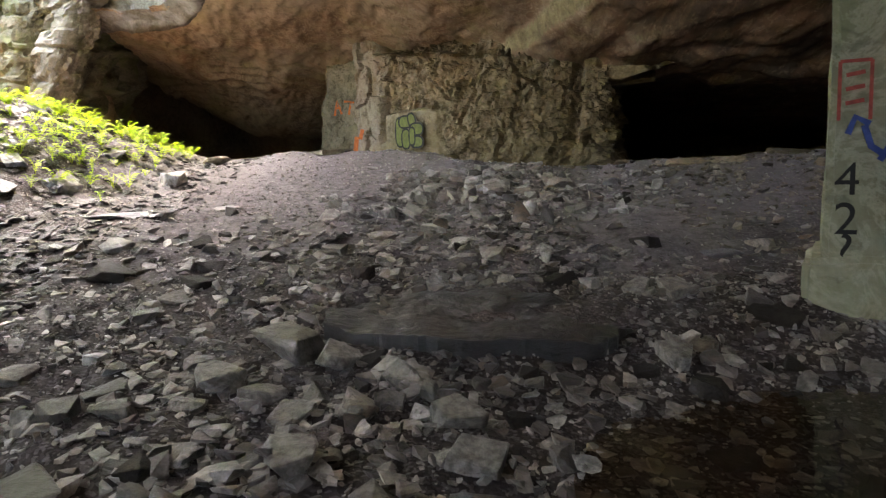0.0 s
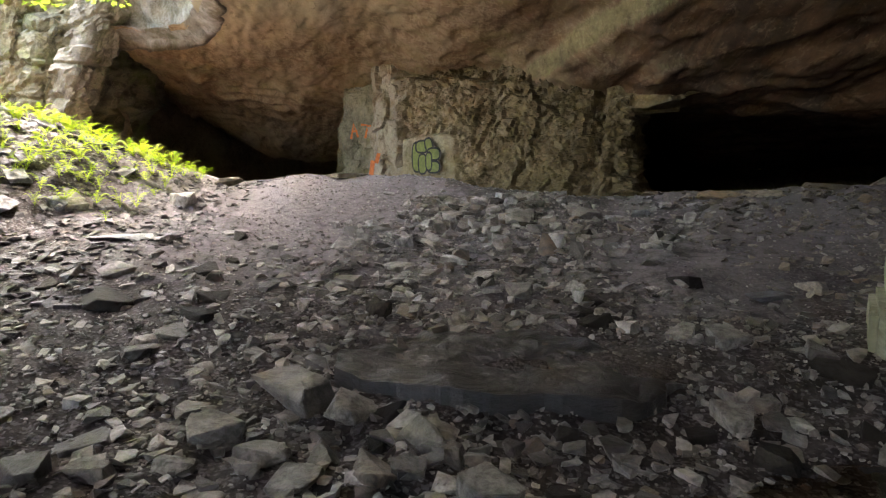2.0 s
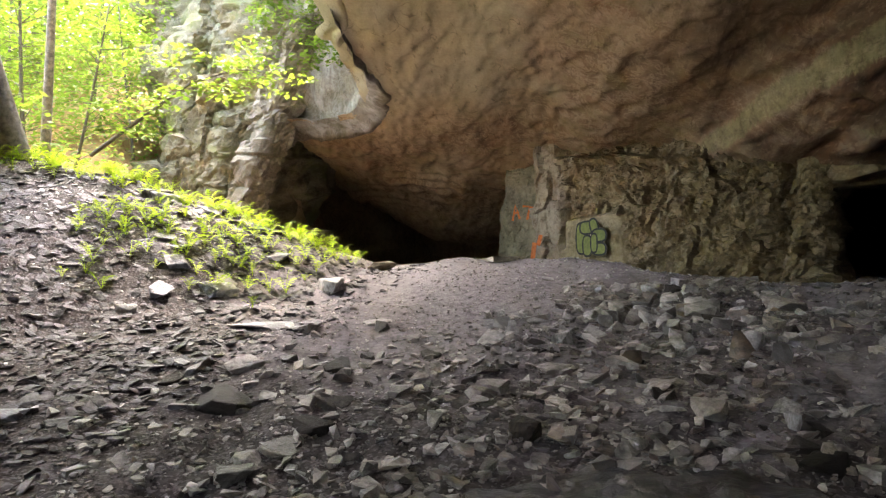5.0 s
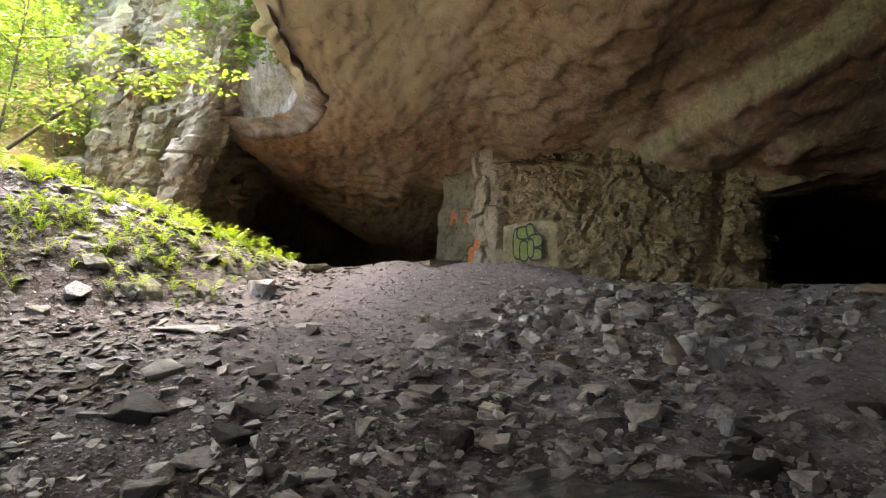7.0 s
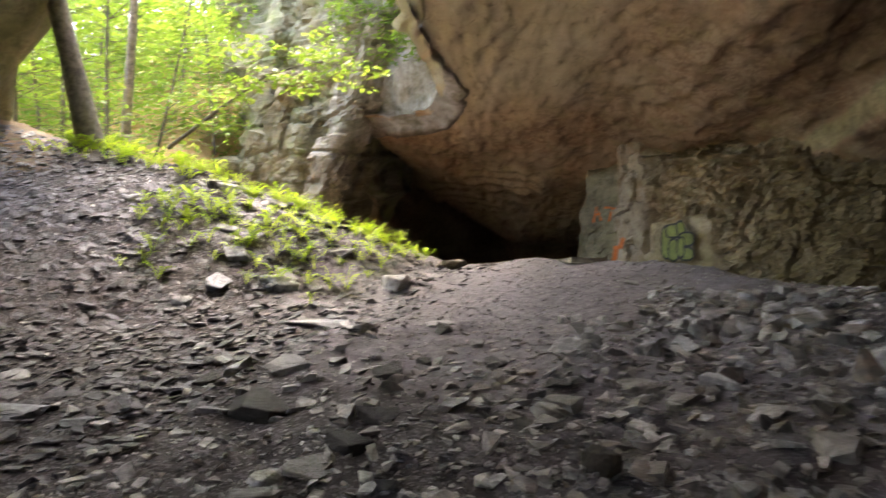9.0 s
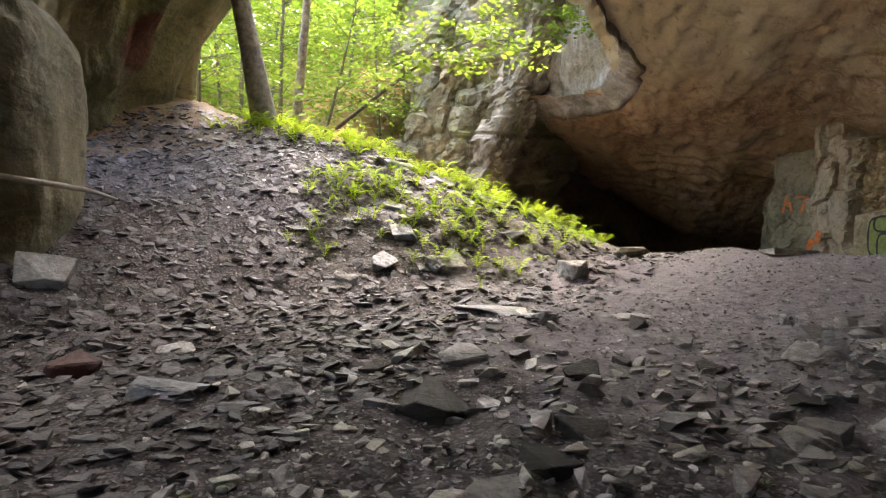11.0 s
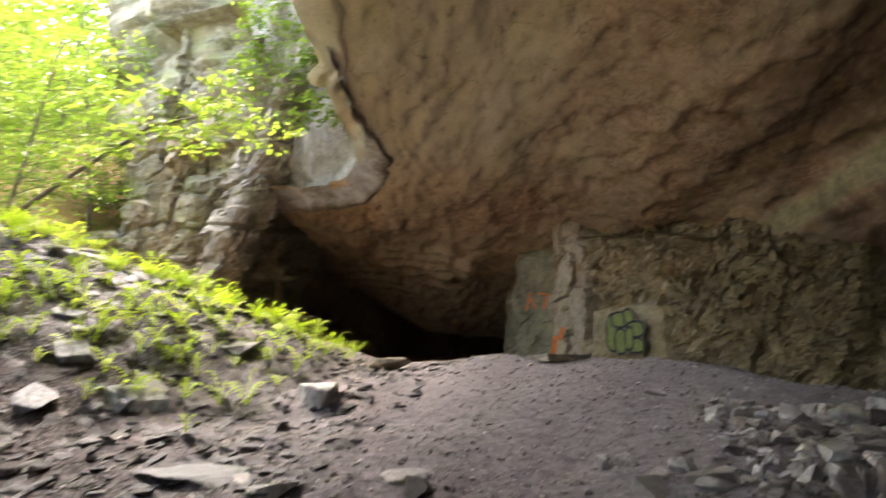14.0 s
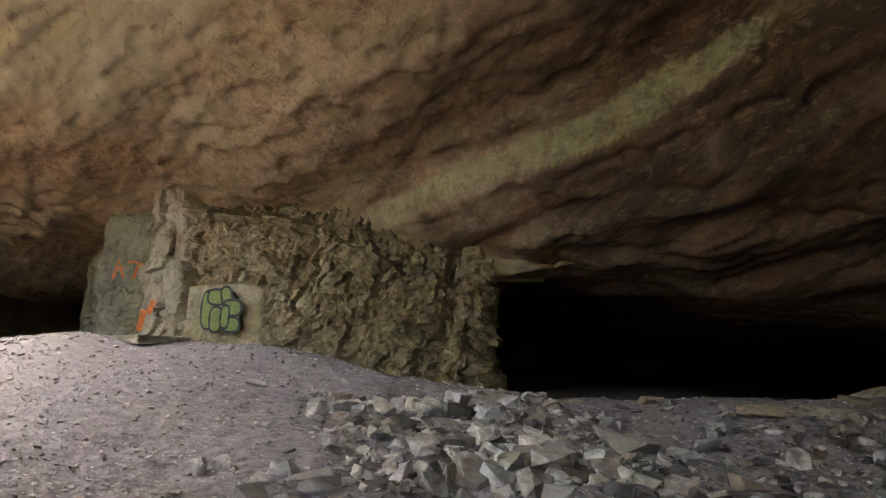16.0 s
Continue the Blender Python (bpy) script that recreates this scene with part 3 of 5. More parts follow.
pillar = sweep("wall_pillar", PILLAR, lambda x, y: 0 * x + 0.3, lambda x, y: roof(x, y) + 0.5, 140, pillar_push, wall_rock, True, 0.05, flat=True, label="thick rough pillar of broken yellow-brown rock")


def hanging_block(name, plan, low, mat, seed, label):
    """A mass that hangs from the roof over a plan, closed below."""
    u, xy, out = smooth_path(plan, 0.08, True)
    rows = 34
    v = np.linspace(0, 1, rows)[None, :]
    zl, zh = low(xy[:, 0], xy[:, 1])[:, None], (roof(xy[:, 0], xy[:, 1]) + 0.35)[:, None]
    z = zh + (zl - zh) * v
    d = 0.16 * facets(u[:, None] * 0.8, z * 1.2, seed, 0.9) + 0.10 * facets(u[:, None] * 2.3, z * 2.4, seed + 1, 0.9) + 0.05 * fbm(u[:, None] * 2, z * 3, 0, 3, seed + 2) + 0.10 * terraces(z * 0.5 + 0.1 * u[:, None] % 0.3, 0.2)
    x, y = xy[:, :1] + out[:, :1] * d, xy[:, 1:] + out[:, 1:] * d
    mid = xy.mean(0)
    for k in (0.8, 0.5, 0.2, 0.02):
        x = np.concatenate([x, mid[0] + (x[:, rows - 1:rows] - mid[0]) * k], 1)
        y = np.concatenate([y, mid[1] + (y[:, rows - 1:rows] - mid[1]) * k], 1)
        z = np.concatenate([z, z[:, rows - 1:rows] + 0.10 * (1 - k)], 1)
    ob = mesh_object(name, np.stack([x, y, z], -1).reshape(-1, 3), grid_faces(x.shape[0], x.shape[1], True)[:, ::-1], mat, True)
    return tagged(ob, label, "rock wall", kind="structure")


hanging_block("wall_lintel", [(4.4, 21.95), (5.2, 21.4), (6.4, 20.65), (7.55, 19.95), (7.95, 20.3), (7.4, 21.4), (6.2, 22.6), (5.2, 23.2), (4.7, 22.8)], lambda x, y: np.interp(x, (4.8, 5.05, 6.4, 7.7), (3.35, 3.46, 3.8, 4.25)), wall_rock, 141, "broken rock lintel over the dark right-hand mouth")

# ---- plain walls that close the dark chambers and the place behind ----
west_wall = sweep("wall_west", [(-9.5, -8), (-9.2, -3), (-10.2, 3), (-12.5, 6.5)], lambda x, y: 0 * x - 0.4, lambda x, y: roof(x, y) + 1.2, 50, lambda u, z, x, y: 0.7 * fbm(u * 0.3, z * 0.4, 0, 4, 117), boulder_rock, step=0.25, label="brown rock wall beside the scree")
low0, high0 = (lambda x, y: 0 * x - 0.4), (lambda x, y: roof(x, y) + 1.2)
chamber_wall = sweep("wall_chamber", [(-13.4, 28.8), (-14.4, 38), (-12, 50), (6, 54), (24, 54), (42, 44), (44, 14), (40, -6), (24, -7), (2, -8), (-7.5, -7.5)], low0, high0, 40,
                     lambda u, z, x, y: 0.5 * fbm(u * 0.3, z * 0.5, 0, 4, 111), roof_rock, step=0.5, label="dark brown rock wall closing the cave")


def boulder_mesh(name, centre, size, seed, mat, rough=0.25, res=5, turn=0.0, lean=(0.0, 0.0), round_off=0.55):
    """A block of rock: a rounded box pushed about by noise, flattened into facets."""
    bm = bmesh.new()
    bmesh.ops.create_icosphere(bm, subdivisions=res, radius=1)
    co = np.array([v.co[:] for v in bm.verts])
    box = np.sign(co) * np.abs(co) ** round_off
    box /= np.abs(box).max()
    p = box * np.array(size) * 0.5
    n = fbm(p[:, 0] * 0.6 + seed, p[:, 1] * 0.6, p[:, 2] * 0.6, 3, seed)
    f = terraces(n, 0.33, 0.8) + 0.3 * fbm(p[:, 0] * 2.2, p[:, 1] * 2.2 + seed, p[:, 2] * 2.8, 3, seed + 5)
    if rough > 0.3:
        f = f + 0.4 * facets((p[:, 0] + p[:, 1]) * 0.4, p[:, 2] * 0.6, seed, 0.9) + 0.35 * facets((p[:, 0] + p[:, 1]) * 1.7, p[:, 2] * 1.9, seed + 1, 0.9)
    p = p + co * (rough * f)[:, None]
    c, s = math.cos(radians(turn)), math.sin(radians(turn))
    p = np.stack([p[:, 0] * c - p[:, 1] * s + lean[0] * p[:, 2], p[:, 0] * s + p[:, 1] * c + lean[1] * p[:, 2], p[:, 2]], -1) + np.array(centre)
    faces = np.array([[v.index for v in f.verts] for f in bm.faces])
    bm.free()
    return mesh_object(name, p, faces, mat)


rock_mass = boulder_mesh("rock_mass", (-15.4, 10.2, 5.35), (7.6, 5.0, 7.4), 3, painted_rock, 0.36, res=6, turn=24, lean=(0.54, 0.0), round_off=0.4)
tagged(rock_mass, "huge brown overhanging rock mass resting on the scree", "rock", kind="structure")
def crag(name, cx, cy, low, high, wide, deep, turn, lean, seed, mat, label):
    """An upright block of cliff with broken faces and a rough top."""
    c, q = math.cos(radians(turn)), math.sin(radians(turn))
    plan = [(cx + a * wide / 2 * c - b * deep / 2 * q, cy + a * wide / 2 * q + b * deep / 2 * c) for a, b in ((-1, -1), (0, -1.1), (1, -1), (1, 1), (-1, 1))]
    u, xy, out = smooth_path(plan, 0.08, True)
    rows = int((high - low) / 0.09)
    z = (np.linspace(low, high, rows)[None, :] + 0.15 * vnoise(u * 1.2, 0 * u, 0, seed)[:, None])
    w = u[:, None] + 0.08 * fbm(u[:, None] * 2, z * 2, 0, 2, seed)
    d = 0.20 * facets(w * 0.8, z * 0.55, seed + 1, 1.0) + 0.12 * facets(w * 1.9, z * 1.5, seed + 2, 1.0) + 0.05 * facets(w * 4.6, z * 4.0, seed + 3, 1.0) - 0.10 * ramp(0.08 - np.abs((z * 0.8 + 0.2 * vnoise(u[:, None], z, 0, seed + 4)) % 1 - 0.5), 0.0, 0.06)
    x, y = xy[:, :1] + out[:, :1] * d, xy[:, 1:] + out[:, 1:] * d
    for k in (0.85, 0.5, 0.04):
        x = np.concatenate([x, cx + (x[:, rows - 1:rows] - cx) * k], 1)
        y = np.concatenate([y, cy + (y[:, rows - 1:rows] - cy) * k], 1)
        z = np.concatenate([z, z[:, rows - 1:rows] + 0.25 * (1 - k)], 1)
    x = x + lean * (z - 4.0)
    ob = mesh_object(name, np.stack([x, y, z], -1).reshape(-1, 3), grid_faces(x.shape[0], x.shape[1], True), mat, False)
    return tagged(ob, label, "rock wall", kind="structure")


crag("wall_buttress", -13.25, 26.0, 0.6, 10.2, 1.05, 1.7, -14, 0.36, 212, slab_rock, "leaning slab of pale grey rock beside the cave mouth")
# upright blocks of the cliff, parted by dark joints
for k, (bx, by, low_z, high_z, wide) in enumerate(((-14.75, 26.7, 0.8, 7.3, 1.0), (-15.7, 26.6, 0.8, 8.7, 0.85), (-14.4, 27.4, 6.0, 11.2, 1.2), (-15.6, 27.4, 7.4, 12.1, 1.1), (-16.7, 26.5, 0.8, 6.4, 1.1), (-13.4, 27.5, 8.2, 12.9, 1.4), (-17.1, 27.2, 5.0, 10.4, 1.2), (-17.9, 26.7, 0.8, 5.5, 1.2), (-13.9, 26.9, 0.8, 5.2, 0.6), (-16.4, 27.8, 10.0, 13.9, 1.5))):
    crag("wall_cliff_block", bx, by, low_z, high_z, wide, 1.5, -20 + 9 * (k % 5), 0.14 + 0.03 * (k % 3), 230 + 9 * k, cliff_rock, "upright grey block of jointed cliff rock")
rock_column = boulder_mesh("rock_column", (-10.1, 7.3, 2.2), (2.5, 2.6, 3.9), 8, boulder_rock, 0.16, res=6, turn=40, lean=(-0.12, 0.0))
tagged(rock_column, "smooth brown rock column below the overhanging rock", "rock", kind="structure")


# ---- more materials ----
def leaf_material(name, dark, light, warm, by_object=False, through_light=0.4):
    m, tree, b = material(name, 0.55)
    n = Nodes(tree)
    col = n.ramp(n.fresh() if by_object else n.island(), (0.0, dark), (0.75, light), (1.0, warm))
    col = n.mix(n.ramp(n.noise(18, 3), (0.4, 0.35), (0.6, 0.0)), col, dark)
    n.put(b.inputs["Base Color"], col)
    thin = tree.nodes.new("ShaderNodeBsdfTranslucent")
    n.put(thin.inputs["Color"], n.mix(through_light, col, (0.24, 0.31, 0.03)))
    both = tree.nodes.new("ShaderNodeMixShader")
    both.inputs[0].default_value = 0.55
    tree.links.new(b.outputs[0], both.inputs[1])
    tree.links.new(thin.outputs[0], both.inputs[2])
    tree.links.new(both.outputs[0], tree.nodes["Material Output"].inputs["Surface"])
    return m


tree_leaf = leaf_material("spring_leaf", (0.052, 0.10, 0.012), (0.11, 0.21, 0.022), (0.23, 0.25, 0.045))
fern_leaf = leaf_material("fern_frond", (0.25, 0.36, 0.02), (0.42, 0.56, 0.035), (0.50, 0.57, 0.05), True, 0.0)


def plain(name, colour, rough=0.8, spots=0.25, scale=12, relief=0.3, metal=0.0):
    m, tree, b = material(name, rough)
    n = Nodes(tree)
    dim = tuple(c * 0.45 for c in colour)
    col = n.mix(n.ramp(n.noise(scale, 6, 0.65), (0.38, spots * 2), (0.62, 0.0)), colour, dim)
    n.put(b.inputs["Base Color"], col)
    n.put(b.inputs["Normal"], n.bump(n.noise(scale * 3, 6, 0.7), relief, 0.01))
    return m


bark = plain("grey_bark", (0.27, 0.235, 0.19), 0.9, 0.5, 9, 0.9)
twig = plain("thin_bark", (0.10, 0.085, 0.06), 0.9, 0.3, 20, 0.4)
green_paint = plain("green_spray_paint", (0.18, 0.20, 0.045), 0.6, 0.35, 9)
black_paint = plain("black_spray_paint", (0.018, 0.018, 0.016), 0.6, 0.2, 9)
orange_paint = plain("orange_spray_paint", (0.62, 0.16, 0.03), 0.6, 0.4, 9)
red_paint = plain("red_spray_paint", (0.42, 0.07, 0.05), 0.6, 0.4, 12)
blue_paint = plain("blue_spray_paint", (0.05, 0.09, 0.30), 0.6, 0.3, 12)
white_root = plain("pale_root", (0.55, 0.50, 0.40), 0.8, 0.3, 25)
concrete = rock_material("weathered_concrete", (0.14, 0.14, 0.085), (0.35, 0.34, 0.225), (0.50, 0.485, 0.35), (0.29, 0.30, 0.17), (0.22, 0.24, 0.115), (0.8, 0.8, 0.5), 0.5)
wet_slab = stone_material("dark_wet_slate", (0.014, 0.014, 0.014), (0.05, 0.049, 0.047), (0.10, 0.097, 0.09), (0.05, 0.04, 0.03), False, 0.3)
dark_stone = stone_material("dark_shale_block", (0.014, 0.011, 0.009), (0.032, 0.026, 0.022), (0.065, 0.055, 0.046), (0.06, 0.042, 0.026), False, 0.6, 0.15)
blue_slate = stone_material("blue_grey_slate", (0.04, 0.04, 0.045), (0.135, 0.135, 0.15), (0.27, 0.272, 0.295), (0.13, 0.11, 0.095), False, 0.42)
white_stone = stone_material("pale_limestone", (0.20, 0.185, 0.165), (0.42, 0.395, 0.365), (0.60, 0.575, 0.545), (0.48, 0.44, 0.38), False)
tan_stone = stone_material("tan_sandstone", (0.12, 0.095, 0.06), (0.30, 0.24, 0.16), (0.46, 0.39, 0.28), (0.40, 0.27, 0.15), False)

water_mat, water_tree, water_b = material("clear_shallow_water", 0.03)
water_b.inputs["Base Color"].default_value = (0.50, 0.38, 0.25, 1)
water_b.inputs["Transmission Weight"].default_value = 1.0
water_b.inputs["IOR"].default_value = 1.33
wnodes = Nodes(water_tree)
wnodes.put(water_b.inputs["Normal"], wnodes.bump(wnodes.noise(2.5, 3), 0.06, 0.02))


# ---- stones ----
def shard(seed, flat=0.45, points=11, chip=0.0):
    """An angular broken stone about 1 m long that sits on z = 0."""
    r = random.Random(seed)
    bm = bmesh.new()
    for _ in range(points):
        a, b = r.uniform(0, math.tau), r.uniform(-1, 1)
        k = r.uniform(0.8, 1.0)
        c, s = math.copysign(abs(math.cos(a)) ** 0.6, math.cos(a)), math.copysign(abs(math.sin(a)) ** 0.6, math.sin(a))
        bm.verts.new((0.5 * k * c * (1 - 0.25 * b * b), r.uniform(0.30, 0.42) * k * s, 0.5 * flat * math.copysign(abs(b) ** 0.5, b) * r.uniform(0.75, 1.0)))
    bmesh.ops.convex_hull(bm, input=bm.verts)
    loose = [v for v in bm.verts if not v.link_faces]
    bmesh.ops.delete(bm, geom=loose, context="VERTS")
    bmesh.ops.dissolve_limit(bm, angle_limit=0.2, verts=bm.verts, edges=bm.edges)
    if chip:
        bmesh.ops.bevel(bm, geom=list(bm.edges), offset=chip, segments=1, affect="EDGES", profile=0.6)
    bmesh.ops.triangulate(bm, faces=bm.faces)
    low = min(v.co.z for v in bm.verts)
    bmesh.ops.translate(bm, verts=bm.verts, vec=(0, 0, -low))
    bmesh.ops.recalc_face_normals(bm, faces=bm.faces)
    return bm


def shard_data(name, seed, mat, flat=0.45, points=11, chip=0.0):
    bm = shard(seed, flat, points, chip)
    if chip:
        bmesh.ops.subdivide_edges(bm, edges=[e for e in bm.edges if e.calc_length() > 0.12], cuts=2, use_grid_fill=True)
        for v in bm.verts:
            d = noise.fractal(v.co * 5 + Vector((seed, 0, 0)), 1.0, 2.0, 3) * 0.022
            v.co += v.co.normalized() * d
    me = bpy.data.meshes.new(name)
    bm.to_mesh(me)
    bm.free()
    me.materials.append(mat)
    return me


def lay_stone(name, me, x, y, length, tall, turn, tilt=0.0, flat=0.45, sink=0.3):
    """Sets a stone into the ground at its size."""
    ob = new(name, me)
    top = max(v.co.z for v in me.vertices)
    sz = 0.85 * tall / top
    e = 0.15
    gx_, gy_ = (float(height(x + e, y) - height(x - e, y)) / (2 * e), float(height(x, y + e) - height(x, y - e)) / (2 * e))
    lean = Vector((-gx_, -gy_, 1)).to_track_quat("Z", "Y").to_matrix().to_4x4()
    ob.matrix_world = Matrix.Translation((x, y, float(ground_at(x, y)) - sink * tall - 0.01)) @ lean @ pose(0, 0, 0, tilt, tilt * 0.6, turn) @ Matrix.Diagonal((length, length * 1.02, sz, 1))
    return ob


# stones that stand out: x, y, length, height
FOREGROUND = [(-1.27, 4.78, 0.62, 0.32), (-0.91, 4.66, 0.34, 0.21), (-1.57, 4.47, 0.42, 0.19), (-2.22, 4.33, 0.36, 0.08), (-1.62, 3.99, 0.25, 0.13), (-1.99, 3.93, 0.28, 0.18), (-2.25, 3.90, 0.26, 0.21), (-1.05, 3.92, 0.36, 0.12), (-0.66, 4.02, 0.35, 0.23), (-0.54, 4.62, 0.20, 0.16), (-0.37, 4.17, 0.27, 0.19), (-1.26, 4.17, 0.34, 0.15), (-1.47, 3.43, 0.26, 0.11), (-0.17, 3.45, 0.19, 0.09), (0.33, 3.46, 0.25, 0.14), (-2.47, 5.65, 0.28, 0.16), (-2.38, 6.04, 0.30, 0.09), (-1.96, 5.30, 0.18, 0.13), (-1.3, 2.9, 0.42, 0.2), (-0.5, 3.0, 0.32, 0.18), (-1.95, 3.15, 0.45, 0.2), (-0.1, 2.65, 0.42, 0.2)]
NEARER = [(-0.95, 3.3, 0.40, 0.18), (-2.6, 3.4, 0.40, 0.18), (-2.9, 4.6, 0.35, 0.15), (0.55, 2.6, 0.40, 0.15), (-2.2, 2.6, 0.5, 0.22), (-0.8, 2.45, 0.45, 0.2), (-3.2, 3.9, 0.3, 0.14), (-1.7, 2.3, 0.35, 0.18)]
BY_POOL = [(1.34, 4.35, 0.30, 0.14), (1.80, 4.26, 0.24, 0.10), (2.04, 4.68, 0.30, 0.14), (2.16, 5.32, 0.48, 0.08), (1.03, 4.62, 0.22, 0.09), (0.15, 3.86, 0.20, 0.12), (1.46, 5.05, 0.26, 0.08), (1.77, 4.69, 0.22, 0.10), (1.15, 3.55, 0.34, 0.10), (1.7, 3.2, 0.4, 0.12), (2.3, 3.7, 0.36, 0.12), (0.9, 2.9, 0.34, 0.12)]
MIDDLE = [(-4.41, 11.91, 0.50, 0.30), (-2.51, 5.84, 0.28, 0.13), (-2.39, 6.11, 0.26, 0.10), (-1.92, 5.38, 0.18, 0.14), (-1.46, 5.79, 0.13, 0.08), (0.26, 7.00, 0.40, 0.17), (-1.34, 7.39, 0.40, 0.14), (-1.89, 6.76, 0.40, 0.06), (-0.95, 5.46, 0.34, 0.09), (-0.70, 6.51, 0.20, 0.13), (-0.83, 8.08, 0.39, 0.12), (1.55, 10.91, 0.57, 0.25), (-0.16, 10.19, 0.40, 0.24), (-0.04, 10.95, 0.34, 0.17), (-1.51, 10.09, 0.24, 0.14), (0.75, 10.06, 0.30, 0.12), (-0.16, 11.38, 0.25, 0.17), (1.72, 11.88, 0.36, 0.14)]
PALE = [(0.75, 6.84, 0.13, 0.18), (-0.21, 6.36, 0.14, 0.07), (0.00, 6.38, 0.16, 0.07), (-0.84, 9.08, 0.25, 0.20), (-0.56, 9.52, 0.32, 0.14), (0.34, 10.66, 0.20, 0.13), (-3.03, 9.86, 0.34, 0.06), (-2.39, 9.12, 0.16, 0.09), (-3.66, 7.91, 0.34, 0.13), (-4.01, 7.73, 0.26, 0.14), (-1.81, 10.45, 0.13, 0.15), (-1.68, 10.53, 0.13, 0.11), (-0.29, 8.25, 0.30, 0.15), (-3.70, 9.43, 0.30, 0.13), (0.58, 11.61, 0.37, 0.13), (0.18, 12.09, 0.22, 0.16), (-1.15, 9.96, 0.28, 0.08), (0.80, 11.12, 0.25, 0.11), (-5.80, 7.12, 0.27, 0.07), (-6.43, 9.97, 0.26, 0.17), (-5.88, 11.36, 0.40, 0.16), (-5.77, 11.12, 0.45, 0.16), (-8.15, 7.37, 0.60, 0.24)]
DARK = [(-0.86, 6.33, 0.26, 0.24), (-2.77, 8.00, 0.36, 0.18), (-2.65, 8.42, 0.26, 0.10), (-2.10, 8.70, 0.30, 0.11), (-4.07, 7.42, 0.32, 0.15), (-3.37, 7.02, 0.72, 0.20), (-0.13, 10.24, 0.40, 0.19), (-0.59, 12.13, 0.28, 0.19), (-1.40, 8.07, 0.35, 0.11), (0.32, 7.74, 0.19, 0.12), (1.53, 11.14, 0.59, 0.20), (0.82, 12.14, 0.57, 0.11), (-8.23, 13.23, 0.95, 0.28), (-6.9, 13.75, 1.0, 0.16), (-6.62, 11.23, 0.5, 0.12), (-0.71, 11.41, 0.24, 0.12)]
SLABS = [(-8.3, 13.35, 1.0, 0.22), (-6.6, 13.75, 0.95, 0.2), (-7.4, 13.5, 0.6, 0.2), (-6.65, 11.3, 0.5, 0.2), (-6.4, 10.6, 0.45, 0.18), (-5.9, 11.0, 0.4, 0.2), (-5.6, 12.6, 0.5, 0.2), (-7.2, 11.9, 0.45, 0.16), (2.4, 7.05, 0.55, 0.07), (-4.50, 9.89, 0.95, 0.12), (-4.86, 6.35, 0.62, 0.17), (-4.2, 6.3, 0.3, 0.1)]
TAN = [(-2.35, 15.1, 0.95, 0.14), (5.45, 12.0, 0.8, 0.14), (-4.43, 14.45, 0.62, 0.30), (3.67, 11.65, 0.75, 0.16), (7.10, 13.35, 0.75, 0.26), (4.22, 11.40, 0.7, 0.09), (2.9, 12.6, 0.44, 0.18), (2.0, 12.7, 0.32, 0.12), (0.58, 3.99, 0.11, 0.08)]
shapes = {}
STONE_KINDS = (("rock", FOREGROUND, near_stone, 0.5, "angular grey-brown sandstone lying in the rubble"), ("rock", NEARER, near_stone, 0.5, "large broken grey-brown stone near the pool"), ("rock", BY_POOL, dark_stone, 0.4, "wet brown stone at the edge of the pool"),
               ("rock", MIDDLE, fallen, 0.5, "broken grey sandstone lump on the dirt slope"), ("rock", PALE, white_stone, 0.5, "pale whitish stone on grey dirt"),
               ("rock", DARK, dark_stone, 0.45, "brown angular rock on the slope"), ("stone_slab", SLABS, blue_slate, 0.2, "flat blue-grey slab of shale on the scree"),
               ("stone_block", TAN, tan_stone, 0.4, "tan sandstone block on the crest"))
pick = random.Random(7)
for k, (name, where, mat, flat, label) in enumerate(STONE_KINDS):
    forms = [shard_data(name, 100 * k + i, mat, flat, 13, 0.012) for i in range(5)]
    # paler copies that paint light into the dark rocks further up the slope
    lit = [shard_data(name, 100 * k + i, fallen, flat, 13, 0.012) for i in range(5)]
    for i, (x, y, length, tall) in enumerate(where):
        if mat is near_stone and x > 0.9 and y < 5.8:
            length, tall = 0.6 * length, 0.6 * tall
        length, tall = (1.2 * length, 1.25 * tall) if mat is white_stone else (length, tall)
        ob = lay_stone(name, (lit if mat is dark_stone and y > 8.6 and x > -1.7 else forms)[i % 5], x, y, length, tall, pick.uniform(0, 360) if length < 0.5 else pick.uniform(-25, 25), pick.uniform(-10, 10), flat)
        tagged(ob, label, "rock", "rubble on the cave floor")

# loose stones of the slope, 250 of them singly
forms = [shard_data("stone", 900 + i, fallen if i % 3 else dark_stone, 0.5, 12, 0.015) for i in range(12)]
near_forms = [shard_data("stone", 900 + i, near_stone if i % 3 else dark_stone, 0.5, 12, 0.015) for i in range(12)]
count = 0
while count < 250:
    x, y = pick.uniform(-4.5, 4.0), pick.uniform(1.8, 12.6)
    weight = math.exp(-((x - 0.1 * y + 0.9) / 2.2) ** 2) * (0.35 + 0.65 * math.exp(-((y - 4.5) / 3.5) ** 2) + 0.35 * math.exp(-((y - 10.5) / 1.6) ** 2))
    if x < -1.2 and y > 9.8 or math.hypot((x - 0.22) / 1.1, (y - 5.4) / 0.8) < 1 or pick.random() > weight:
        continue
    length = 0.08 + 0.32 * pick.random() ** 3
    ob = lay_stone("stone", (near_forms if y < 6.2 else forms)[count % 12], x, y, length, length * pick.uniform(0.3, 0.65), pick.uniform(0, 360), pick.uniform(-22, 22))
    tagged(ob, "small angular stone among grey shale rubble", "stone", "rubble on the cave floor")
    count += 1


